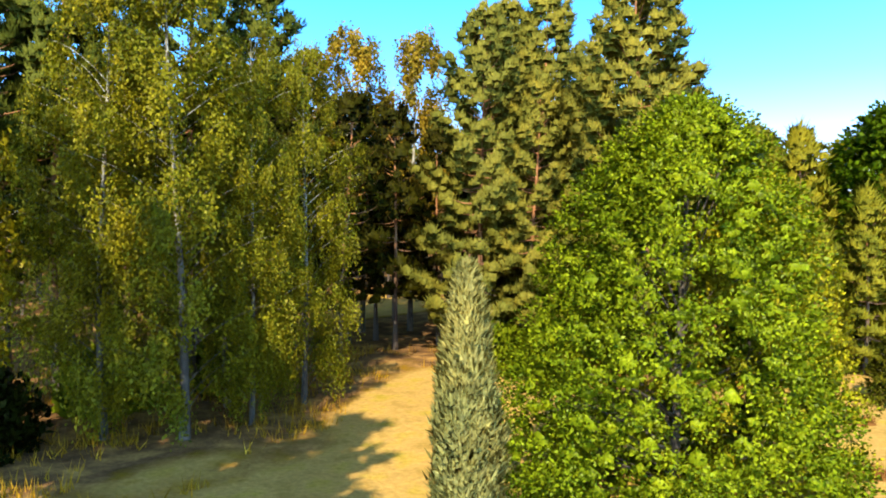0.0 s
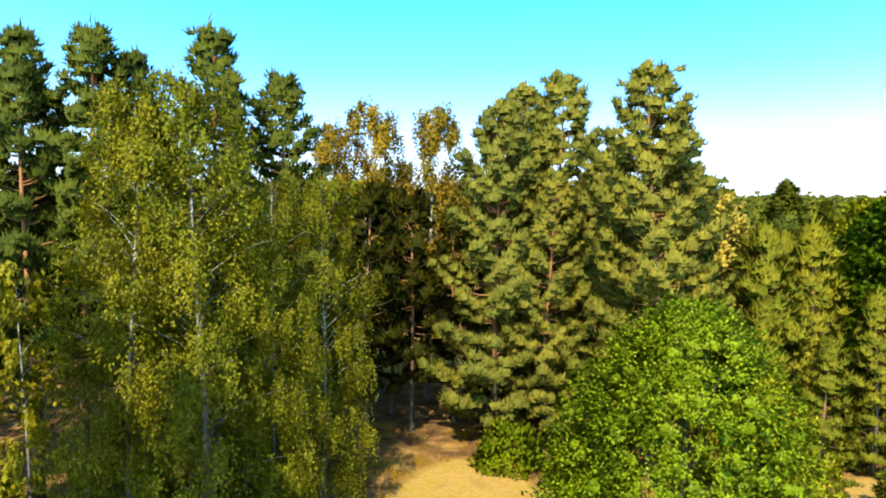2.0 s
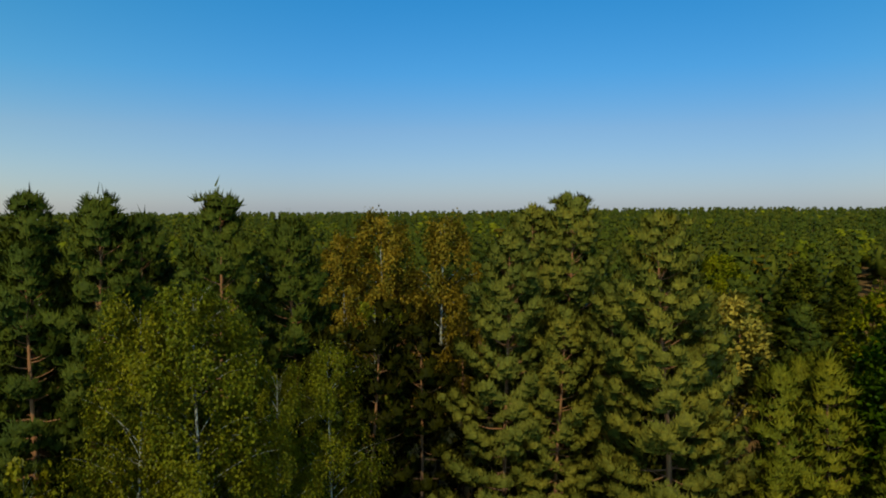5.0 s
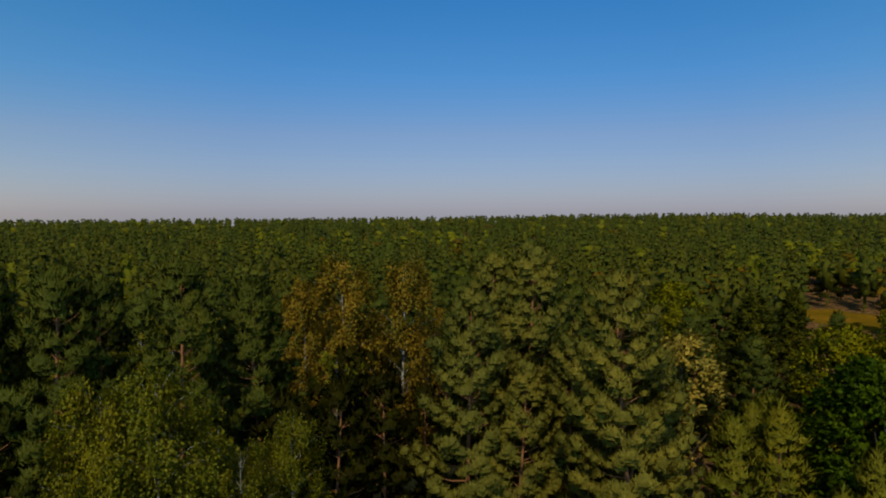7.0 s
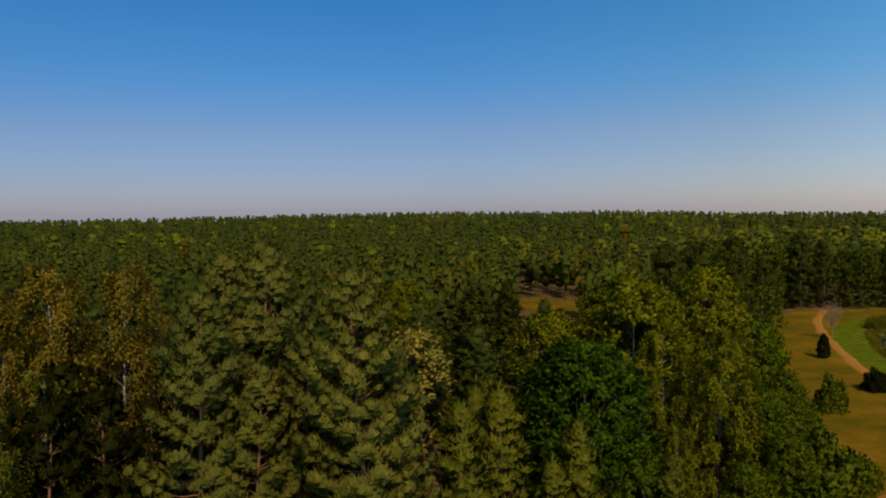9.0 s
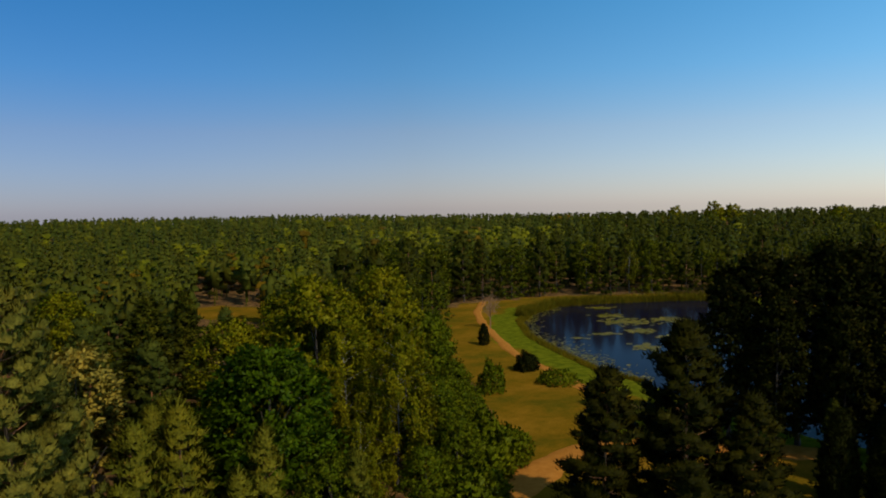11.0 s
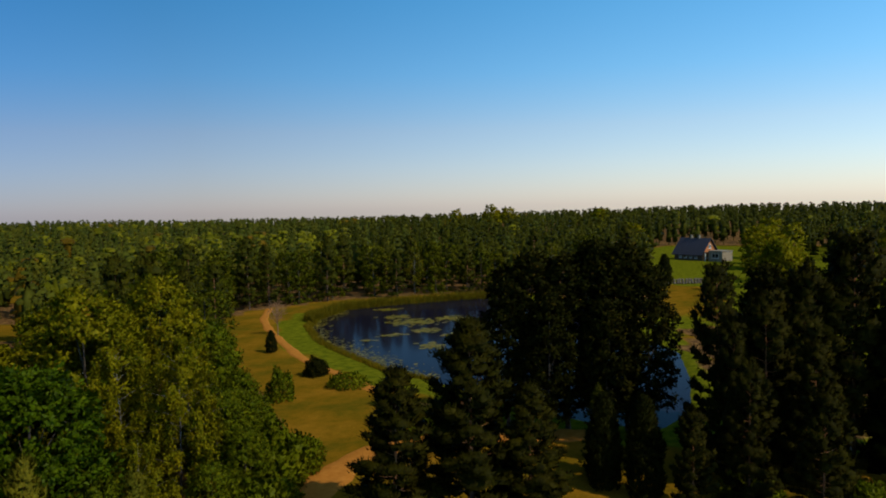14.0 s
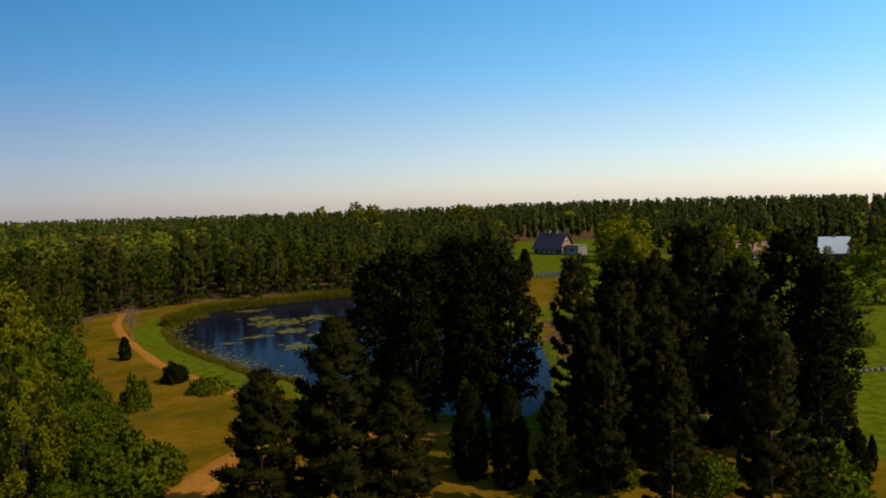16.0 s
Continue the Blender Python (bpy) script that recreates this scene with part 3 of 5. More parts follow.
def ground_cover(x, y):
    """How green, how sandy and how wooded the ground is."""
    wob = 1.6 * np.sin(x * 0.31 + y * 0.23) + 1.1 * np.sin(x * 0.83 - y * 0.61)
    lawn = step(-3, 3, edge_distance(LAWN, x, y) + wob)
    shore = step(11, 3, -edge_distance(POND, x, y) + wob * 0.6)
    meadow = step(-3, 3, edge_distance(MEADOW, x, y) + wob)
    garden = step(-2, 2, edge_distance(GARDEN, x, y) + wob)
    clearing = step(-3, 2, edge_distance(CLEARING, x, y) + wob)
    field = step(-2, 2, edge_distance(FIELD, x, y) + wob)
    far_field = field * step(150, 195, x)
    glade = step(1.15, 0.75, np.hypot((x - 96) / 11.5, (y - 173) / 20) + wob * 0.05)
    patch = step(9, 4, np.hypot(x - 101, y - 122) + wob) + step(8, 4, np.hypot(x + 6, y - 72) / 1.6 + wob)
    valley = step(-10, 6, edge_distance(np.array([(140, 20), (250, 62), (440, 118), (440, -120), (190, -70), (110, -30)]), x, y) + wob)
    open_ = np.clip(valley + lawn + meadow + garden + clearing + field + patch + glade, 0, 1)
    green = np.clip(valley * (1 - field) * 0.75 + shore * lawn * 1.2 + meadow * step(72, 86, x) + garden * 1.3 + field * (1 - far_field), 0, 1)
    sand = np.clip(clearing * 1.0 + patch * 0.75 + far_field * 0.12 + lawn * 0.12 * (1 - shore), 0, 1)
    return np.stack([green, sand, 1 - open_, np.ones_like(green)], -1)


def ground_material():
    m, t, p = nodes_of("dry_grass_and_forest_floor")
    att = t.nodes.new("ShaderNodeAttribute")
    att.attribute_name = "cover"
    sp = t.nodes.new("ShaderNodeSeparateColor")
    t.links.new(att.outputs["Color"], sp.inputs[0])
    where = t.nodes.new("ShaderNodeTexCoord")

    def noise_at(scale, detail=6.0):
        n = add_node(t, "ShaderNodeTexNoise", Scale=scale, Detail=detail, Roughness=0.6)
        t.links.new(where.outputs["Object"], n.inputs["Vector"])
        return n.outputs["Fac"]

    fine, mid, wide = noise_at(5.0), noise_at(0.7), noise_at(0.11)

    def soft(mask, n, low=0.35, high=0.65):
        add = t.nodes.new("ShaderNodeMath")
        add.operation = "MULTIPLY_ADD"
        t.links.new(n, add.inputs[0])
        add.inputs[1].default_value = 0.7
        t.links.new(mask, add.inputs[2])
        less = t.nodes.new("ShaderNodeMapRange")
        less.inputs[1].default_value, less.inputs[2].default_value = low + 0.35, high + 0.35
        t.links.new(add.outputs[0], less.inputs[0])
        return less.outputs[0]

    dry = mixed(t, ramp(t, mid, [(0.35, (0.13, 0.08, 0.005)), (0.6, (0.25, 0.122, 0.009))]), ramp(t, wide, [(0.36, (0.07, 0.075, 0.005)), (0.5, (0.17, 0.1, 0.006)), (0.64, (0.28, 0.14, 0.012))]), 0.6)
    sand = ramp(t, mid, [(0.3, (0.24, 0.15, 0.035)), (0.5, (0.32, 0.195, 0.055)), (0.7, (0.27, 0.19, 0.025))])
    lush = ramp(t, mid, [(0.35, (0.07, 0.09, 0.005)), (0.65, (0.165, 0.165, 0.008))])
    floor = ramp(t, mid, [(0.3, (0.06, 0.035, 0.018)), (0.5, (0.14, 0.075, 0.03)), (0.68, (0.3, 0.17, 0.05))])
    c = mixed(t, dry, sand, soft(sp.outputs[1], mid))
    c = mixed(t, c, lush, soft(sp.outputs[0], mid))
    c = mixed(t, c, floor, soft(sp.outputs[2], mid))
    c = mixed(t, c, ramp(t, fine, [(0.3, (0.72, 0.72, 0.7)), (0.7, (1.2, 1.2, 1.2))]), 0.8, "MULTIPLY")
    t.links.new(c, p.inputs["Base Color"])
    p.inputs["Roughness"].default_value = 0.95
    p.inputs["Specular IOR Level"].default_value = 0.0
    b = add_node(t, "ShaderNodeBump", Strength=0.7, Distance=0.08)
    t.links.new(fine, b.inputs["Height"])
    t.links.new(b.outputs[0], p.inputs["Normal"])
    return m


gx, gy = spaced(-42, 205, 1.6, 4300), spaced(-22, 150, 1.6, 4300)
GX, GY = np.meshgrid(gx, gy, indexing="ij")
net = Net()
ii, jj = np.meshgrid(np.arange(len(gx) - 1), np.arange(len(gy) - 1), indexing="ij")
k0 = (ii * len(gy) + jj).ravel()
net.put(np.stack([GX.ravel(), GY.ravel(), heights(GX.ravel(), GY.ravel())], 1), quads=np.stack([k0, k0 + len(gy), k0 + len(gy) + 1, k0 + 1], 1))
ground_mesh = net.mesh("ground", ground_material(), True)
layer = ground_mesh.color_attributes.new("cover", "FLOAT_COLOR", "POINT")
layer.data.foreach_set("color", ground_cover(GX.ravel(), GY.ravel()).ravel())
tagged(new("ground", ground_mesh), "sandy ground with dry yellow grass, green lawns and brown forest floor", "ground", kind="structure")


def ribbon(name, line, width, material, lift, seed):
    """A worn track laid along a line, with ragged edges."""
    rng = np.random.RandomState(seed)
    d = np.r_[0, np.cumsum(np.hypot(*np.diff(line, axis=0).T))]
    s = np.arange(0, d[-1], 1.0)
    p = np.stack([np.interp(s, d, line[:, 0]), np.interp(s, d, line[:, 1])], 1)
    for k in range(6):
        p[1:-1] = (p[:-2] + 2 * p[1:-1] + p[2:]) / 4
    w = unit(np.gradient(p, axis=0))
    side = np.stack([-w[:, 1], w[:, 0]], 1)
    n, across = len(p), np.array([-1.0, -0.85, -0.35, 0.35, 0.85, 1.0])
    half = width / 2 * (1 + 0.12 * np.sin(s * 0.4) + rng.normal(size=n) * 0.06)
    pts = p[:, None] + side[:, None] * (half[:, None] * across[None])[..., None]
    z = heights(pts[..., 0].ravel(), pts[..., 1].ravel()).reshape(n, -1) + lift * np.array([-2.0, 1, 1.2, 1.2, 1, -2.0])
    net = Net()
    i, j = np.meshgrid(np.arange(n - 1), np.arange(5), indexing="ij")
    k = (i * 6 + j).ravel()
    net.put(np.concatenate([pts, z[..., None]], -1), quads=np.stack([k, k + 6, k + 7, k + 1], 1))
    return new(name, net.mesh(name, material, True))


SAND_TRACK = plain_material("packed_sand", (0.36, 0.135, 0.02), (0.48, 0.2, 0.035), 1.2, 0.95)
tagged(ribbon("road", ROAD, 4.6, SAND_TRACK, 0.05, 3), "sandy unpaved drive between trees and lawn", "road", kind="structure")
tagged(ribbon("path", PATH_LINE, 2.0, SAND_TRACK, 0.05, 4), "sandy footpath along the green pond bank", "path", kind="structure")


# ---- pond
def water_material():
    m, t, p = nodes_of("pond_water")
    p.inputs["Base Color"].default_value = (0.008, 0.007, 0.016, 1)
    p.inputs["Specular Tint"].default_value = (0.72, 0.7, 1.0, 1)
    p.inputs["Roughness"].default_value, p.inputs["IOR"].default_value = 0.1, 1.055
    where = t.nodes.new("ShaderNodeTexCoord")
    n = add_node(t, "ShaderNodeTexNoise", Scale=0.9, Detail=4.0)
    t.links.new(where.outputs["Object"], n.inputs["Vector"])
    b = add_node(t, "ShaderNodeBump", Strength=0.12, Distance=0.06)
    t.links.new(n.outputs["Fac"], b.inputs["Height"])
    t.links.new(b.outputs[0], p.inputs["Normal"])
    return m


bm = bmesh.new()
middle = POND.mean(0)
bm.faces.new([bm.verts.new((*(q + unit(q - middle) * 1.8), -0.3)) for q in POND])
bmesh.ops.triangulate(bm, faces=bm.faces[:])
me = bpy.data.meshes.new("water")
bm.to_mesh(me)
me.materials.append(water_material())
tagged(new("water", me), "still dark pond water mirroring sky and trees", "pond", kind="structure")

rng = np.random.RandomState(11)
net = Net()
RAFTS = [(145, 93, 6, 6), (150, 101, 4, 3.4), (128, 87.5, 3, 2), (121, 74, 3, 3.5), (136, 84, 3.5, 3.5), (153, 87, 5, 5), (161, 111, 4, 2.5), (134, 76, 3, 2.6), (121, 88, 1.5, 1.2)]
for cx, cy, rx, ry in RAFTS:
    n = int(rx * ry * 3.4) + 6
    q = rng.normal(size=(n, 2)) * 0.42
    for a, b in q:
        x, y, r = cx + a * rx * 0.6 + b * ry * 0.8, cy - a * rx * 0.8 + b * ry * 0.6, rng.uniform(0.4, 0.8)
        if edge_distance(POND, np.array([x]), np.array([y]))[0] < 0.5:
            continue
        ang = np.linspace(0.25, 6.0, 8) + rng.rand() * 6
        net.put(np.concatenate([[[x, y, -0.285]], np.stack([x + r * np.cos(ang), y + r * np.sin(ang), -0.27 + 0.03 * rng.rand(8)], 1)]),
                tris=[(0, k, k + 1) for k in range(1, 8)])
for k in range(900):                      # a fringe of floating leaves along the near bank
    u = rng.rand() * 7
    i = int(u)
    p = POND[i] * (1 - u + i) + POND[i + 1] * (u - i)
    inward = unit(middle - p)
    x, y = p + inward * abs(rng.normal()) * 2.6
    r, ang = rng.uniform(0.15, 0.36), np.linspace(0.25, 6.0, 8) + rng.rand() * 6
    net.put(np.concatenate([[[x, y, -0.285]], np.stack([x + r * np.cos(ang), y + r * np.sin(ang), -0.28 + 0.01 * rng.rand(8)], 1)]),
            tris=[(0, k, k + 1) for k in range(1, 8)])
tagged(new("water_lilies", net.mesh("water_lilies", LILY)), "yellow-green water lily leaves floating in rafts", "water lilies", kind="stuff")


def bank_reeds(first, last, count, tall, depth, seed):
    rng = np.random.RandomState(seed)
    net = Net()
    u = first + rng.rand(count) * (last - first)
    i = u.astype(int)
    f = (u - i)[:, None]
    p = POND[i % len(POND)] * (1 - f) + POND[(i + 1) % len(POND)] * f
    p = p + unit(p - middle) * rng.uniform(-1.2, depth, (count, 1))
    at = np.stack([p[:, 0], p[:, 1], heights(p[:, 0], p[:, 1]) - 0.05], 1)
    for k in range(3):
        spikes(net, at + rng.normal(size=(count, 3)) * np.array([0.12, 0.12, 0]), rng.normal(size=(count, 3)) * 0.16 + np.array([0, 0, 1.0]), tall * rng.uniform(0.5, 1.15, count), 0.13, rng)
    return net


tagged(new("reeds", bank_reeds(5.5, 10.2, 3400, 2.3, 3.0, 21).mesh("reeds", REED)), "belt of tall yellow-green reeds on the far pond bank", "reeds", kind="stuff")
tagged(new("reeds", bank_reeds(0.0, 5.5, 1700, 0.9, 1.4, 22).mesh("near_reeds", REED)), "low sedge fringe along the pond bank", "reeds", kind="stuff")

# ---- tall dry grass about the clearing
rng = np.random.RandomState(31)
net = Net()
n = 5200
x, y = rng.uniform(-24, 20, n), rng.uniform(17, 48, n)
keep = (np.sin(x * 0.9 + 1) + np.sin(y * 0.8 - x * 0.3) + rng.normal(size=n) * 0.6 > 0.5) & (edge_distance(CLEARING, x, y) < 0.5)
x, y = x[keep], y[keep]
at = np.stack([x, y, heights(x, y) - 0.03], 1)
for k in range(6):
    spikes(net, at + rng.normal(size=at.shape) * np.array([0.16, 0.16, 0]), rng.normal(size=at.shape) * 0.3 + np.array([0, 0, 1.0]), rng.uniform(0.25, 0.75, len(at)), 0.045, rng)
tagged(new("dry_grass", net.mesh("dry_grass", STRAW)), "long straw-yellow grass at the forest edge", "grass", kind="stuff")

# ---- the kinds of plant, built once
K = {}
K["tall_pine"] = [pine(22, 3.4, 0.34, 17, s, PINE, 0.6, 0.25, 0.36, 0.28, 24) for s in (1, 2, 3)]
K["full_pine"] = [pine(22, 4.8, 0.08, 19, s, PINE_PALE, 0.55, 0.27, 0.46, 0.28, 22, round_=6) for s in (4, 5)]
K["wood_pine"] = [pine(20, 3.2, b, 11, s, PINE, 0.55, 0.45, 0.6, 0.36, 15, sides=3) for s, b in ((6, 0.38), (7, 0.32), (8, 0.42))]
K["back_pine"] = [pine(20, 3.2, b, 8, s, PINE, 0.6, 0.75, 0.85, 0.45, 12, sides=3, round_=4) for s, b in ((61, 0.42), (62, 0.38), (63, 0.45))]
K["shade_pine"] = [pine(15, 3.2, 0.22, 9, s, PINE_SHADED, 0.5, 0.5, 0.5, 0.36, 12) for s in (64, 65)]
K["young_pine"] = [pine(13, 2.9, 0.03, 17, s, YOUNG_PINE, 0.75, 0.34, 0.34, 0.36, 20) for s in (9, 10)]
K["dark_pine"] = [pine(17, 3.6, 0.03, 19, s, PINE_SHADED, 0.7, 0.28, 0.55, 0.36, 18) for s in (12, 13)]
K["dark_tall_pine"] = [pine(22, 4.8, 0.1, 15, s, PINE_SHADED, 0.42, 0.42, 0.72, 0.45, 15) for s in (14, 15)]
K["spruce"] = [spruce(18, 3.8, 170, 30, 0.62, s, SPRUCE, 0.03, 0.75) for s in (16, 17)]
K["birch"] = [birch(20, 3.9, 84, 42, 0.15, s, BIRCH, 0.03, 14) for s in (20, 21)]
K["turning_birch"] = [birch(21, 3.3, 56, 40, 0.22, s, BIRCH_DRY, 0.25, 12, 0.1) for s in (22, 23)]
K["wood_birch"] = [birch(18, 2.9, 26, 11, 0.44, s, BIRCH, 0.2, 7) for s in (24, 25)]
K["willow"] = [birch(15, 4.8, 48, 26, 0.3, s, WILLOW, 0.04, 12) for s in (26, 27)]
K["oak"] = [broadleaf(11.8, 4.6, 1150, 80, 0.13, 28, OAK, 0.01, OAK_BARK, 1.5, 0.24, 0.55, 1.2)]
K["yellow_oak"] = [broadleaf(10.4, 3.7, 270, 88, 0.155, 29, OAK_YELLOW, 0.01, OAK_BARK, 1.3, 0.28, 0.6, 1.1)]
K["maple"] = [broadleaf(15, 4.6, 380, 36, 0.42, 30, MAPLE, 0.03)]
K["broadleaf"] = [broadleaf(15, 4.0, 240, 44, 0.36, s, WILLOW, 0.03) for s in (31, 32)]
K["green_broadleaf"] = [broadleaf(12, 4.2, 230, 40, 0.34, s, SHRUB, 0.02) for s in (33, 34)]
K["dark_broadleaf"] = [broadleaf(20, 3.5, 300, 24, 0.5, s, SHADED_LEAF, 0.14, OAK_BARK, 1.15, 0.42) for s in (18, 19)]
K["pale_tree"] = [broadleaf(15, 3.0, 130, 28, 0.42, 35, PALE_LEAF, 0.35)]
K["juniper"] = [column(7.5, 0.6, 6200, 0.2, 36, JUNIPER)]
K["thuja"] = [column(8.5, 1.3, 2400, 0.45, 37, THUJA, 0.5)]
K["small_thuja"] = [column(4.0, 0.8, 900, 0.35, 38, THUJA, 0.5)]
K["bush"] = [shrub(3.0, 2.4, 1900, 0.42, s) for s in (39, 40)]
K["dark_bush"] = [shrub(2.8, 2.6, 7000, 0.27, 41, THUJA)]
K["low_bush"] = [shrub(1.5, 3.0, 1900, 0.36, 42, SHRUB)]
K["small_fir"] = [spruce(3.2, 1.3, 70, 18, 0.26, 43, SPRUCE, 0.03, 0.9)]
K["edge_tree"] = [broadleaf(15, r, 78, 26, 0.55, s, m, 0.01, OAK_BARK, 0.9, 0.42) for s, r, m in ((48, 4.4, EDGE_LEAF), (49, 3.6, EDGE_LEAF), (50, 4.8, EDGE_LEAF))]
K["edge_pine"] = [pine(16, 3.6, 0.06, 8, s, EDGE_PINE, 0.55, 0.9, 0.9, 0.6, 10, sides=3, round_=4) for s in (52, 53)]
K["garden_tree"] = [broadleaf(15, 4.2, 70, 10, 1.3, s, WILLOW, 0.03) for s in (44, 45)]
K["field_tree"] = [broadleaf(12, 4.2, 50, 10, 1.2, s, SHRUB, 0.03) for s in (46, 47)]
OWN = dict(edge_tree=15, edge_pine=16, shade_pine=15, garden_tree=15, field_tree=12, back_pine=20, tall_pine=22, full_pine=22, wood_pine=20, young_pine=13, dark_pine=17, dark_tall_pine=22, spruce=18, dark_broadleaf=20, birch=20, turning_birch=21,
           wood_birch=18, willow=15, oak=11.8, yellow_oak=10.4, maple=15, broadleaf=15, green_broadleaf=12, pale_tree=15, juniper=7.5, thuja=8.5,
           small_thuja=4, bush=3, dark_bush=2.8, low_bush=1.5, small_fir=3.2)
SET = []                                    # where something stands already


def stand(kind, name, rows, label, category, group=""):
    """Plants rows of x, y, height and width."""
    for i, (x, y, h, w) in enumerate(rows, len(SET)):
        parts = K[kind][i % len(K[kind])]
        plant(name, parts, OWN[kind], x, y, h, label, category, group, wide=w)
        SET.append((x, y))


# ---- round the clearing
stand("birch", "birch_tree", [(-12.9, 28.7, 20.2, 0.78), (-10.3, 28.4, 20.6, 0.95), (-8.2, 31.0, 16.8, 0.66), (-6.6, 34.5, 17.0, 0.8)],
      "tall weeping birch with yellow-green hanging leaves", "birch tree", "birches at the clearing")
stand("tall_pine", "pine_tree", [(-17.8, 35.1, 23.2, 1), (-15.8, 36.7, 22.2, 0.95), (-12.4, 36.9, 23.3, 1.0), (-9.7, 41.5, 21.9, 1.1), (-21.3, 36.0, 23.2, 1.05), (-19.6, 33.0, 21.0, 1), (-23.5, 33, 22.5, 1.0)],
      "tall Scots pine with bare stem and blue-green crown", "pine tree", "tall pines behind the birches")
stand("full_pine", "pine_tree", [(6.1, 50.5, 23.2, 1.0), (3.6, 50.4, 22.4, 0.9), (9.9, 40.6, 21.9, 1.0), (1.9, 45.3, 20.6, 0.95), (5.0, 44.5, 16.5, 0.95), (12.8, 43.5, 17.0, 0.85), (8.0, 45.6, 17.8, 0.95), (12.2, 47.0, 18.0, 0.9)],
      "broad Scots pine with pale green layered boughs and orange stem", "pine tree", "broad pines at the clearing")
stand("turning_birch", "birch_tree", [(-6.4, 55.8, 23.3, 0.95), (-2.9, 56, 23.2, 0.95), (-9.4, 55, 21.4, 0.9)],
      "birch with thin orange-brown turning leaves and white stem", "birch tree", "turning birches")
stand("oak", "oak_tree", [(6.4, 22.3, 11.9, 1.0)], "dense bright-green young oak in full leaf", "oak tree")
stand("yellow_oak", "oak_tree", [(8.7, 22.6, 9.7, 0.78)], "young oak with yellowing sunlit leaves", "oak tree")
stand("juniper", "juniper", [(0.05, 14.8, 7.6, 1.0)], "slender silvery-green column juniper on dry grass", "juniper")
stand("young_pine", "pine_tree", [(17.2, 43.2, 13.4, 1.15), (20.6, 45.2, 13.6, 1.15), (14.8, 38.5, 9.8, 1.15), (22.2, 41.0, 10.0, 1.15), (18.2, 38.4, 8.0, 1.2)],
      "young pine with bright green needles down to the ground", "pine tree", "young pines by the oak")
stand("spruce", "spruce_tree", [(32.0, 77.5, 17.0, 1.3), (46.5, 99.0, 15.0, 1.2)], "dark conifer with drooping boughs among broadleaf trees", "spruce tree")
# never in view: pines added only to throw shadow over the clearing
stand("wood_pine", "pine_tree", [(-11.8, 11.0, 22, 0.9), (-8.2, 3.4, 25, 0.8), (-15.4, 16.5, 21, 0.9), (-14.8, 13, 19, 0.9), (-11, 6, 23, 1.0), (-9, -2, 24, 1.0), (-17, 16, 20, 1.0)], "unseen Scots pine beside the clearing, added to shade the grass", "pine tree", "pines beside the clearing")
# the deep shade here is put into the darkened needle colour
stand("shade_pine", "pine_tree", [(-8.4, 41, 15.5, 0.95), (-6.2, 44.5, 15.5, 1.0), (-3.4, 48, 15, 1.0), (-0.8, 50, 14, 0.9), (-10.5, 46.5, 16, 1.0), (-5.2, 52, 16, 1.0), (-13.5, 40, 13, 1.0)], "pine at the end of the clearing, needles darkened for shade", "pine tree", "shaded pines")
stand("small_fir", "fir_tree", [(19.6, 34.3, 3.2, 1.0)], "small dark fir standing on the lawn", "fir tree")
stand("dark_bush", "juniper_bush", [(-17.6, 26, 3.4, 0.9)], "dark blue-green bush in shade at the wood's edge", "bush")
stand("wood_birch", "birch_tree", [(-6.7, 49.8, 17.0, 0.9), (-14.5, 44, 17, 1), (-4.2, 61, 16.0, 1.0), (-18, 30, 13, 0.8)], "slim birch with thin crown in the shaded wood", "birch tree")
stand("bush", "bush", [(-15.2, 33.6, 3.2, 0.8), (-20.5, 31, 2.6, 0.9), (-11, 38, 3.4, 0.8), (2.4, 41, 2.6, 0.9), (5.5, 38.2, 2.2, 0.8)], "leafy green undergrowth bush at the forest edge", "bush", "undergrowth")

# ---- between the clearing and the drive
stand("pale_tree", "pale_tree", [(19.4, 60, 15.6, 1.05)], "tree with bleached straw-coloured leaves", "tree")
stand("maple", "maple_tree", [(29.6, 49.3, 15.4, 1.0)], "round deep-green maple in full leaf", "maple tree")
stand("broadleaf", "broadleaf_tree", [(28.5, 91, 16.6, 0.95), (42.6, 62.4, 18.9, 1.0), (53.8, 65.6, 18.7, 0.85), (44.0, 70.0, 17.0, 0.9), (35.5, 66, 15, 1.0), (48.5, 66, 16.5, 0.8)],
      "tall leafy tree with olive-green sunlit crown", "broadleaf tree", "trees by the drive")
stand("willow", "willow_tree", [(43.8, 52.0, 14.6, 0.85), (42.4, 57.6, 14.8, 0.8), (52.0, 60.0, 14.2, 0.75), (36.2, 47.8, 9.6, 0.9), (36.5, 56, 14, 0.75)], "weeping olive-green tree with hanging twigs", "willow tree", "trees by the drive")
stand("green_broadleaf", "broadleaf_tree", [(48.4, 52.4, 9.4, 0.9), (53.0, 55.0, 8.2, 0.9), (57.5, 63.6, 13.6, 0.75), (62.5, 67.5, 12.4, 0.75), (58.0, 59.0, 8.6, 0.85), (47.0, 47.6, 6.8, 0.9), (30.0, 42.6, 8.6, 0.85), (40.0, 44.0, 6.6, 0.9)],
      "bright-green leafy thicket tree beside the drive", "broadleaf tree", "thicket by the drive")
stand("bush", "bush", [(50.0, 48.8, 4.6, 0.9), (54.4, 50.2, 4.0, 0.9), (57.6, 50.6, 3.2, 0.8), (57.0, 54.6, 4.4, 0.8), (44.0, 43.4, 4.0, 1.0), (61.5, 61.4, 5.0, 0.8), (77.0, 71.0, 4.2, 0.55), (47.6, 44.9, 3.0, 0.9)],
      "rounded leafy bush on the dry lawn's edge", "bush", "bushes by the drive")
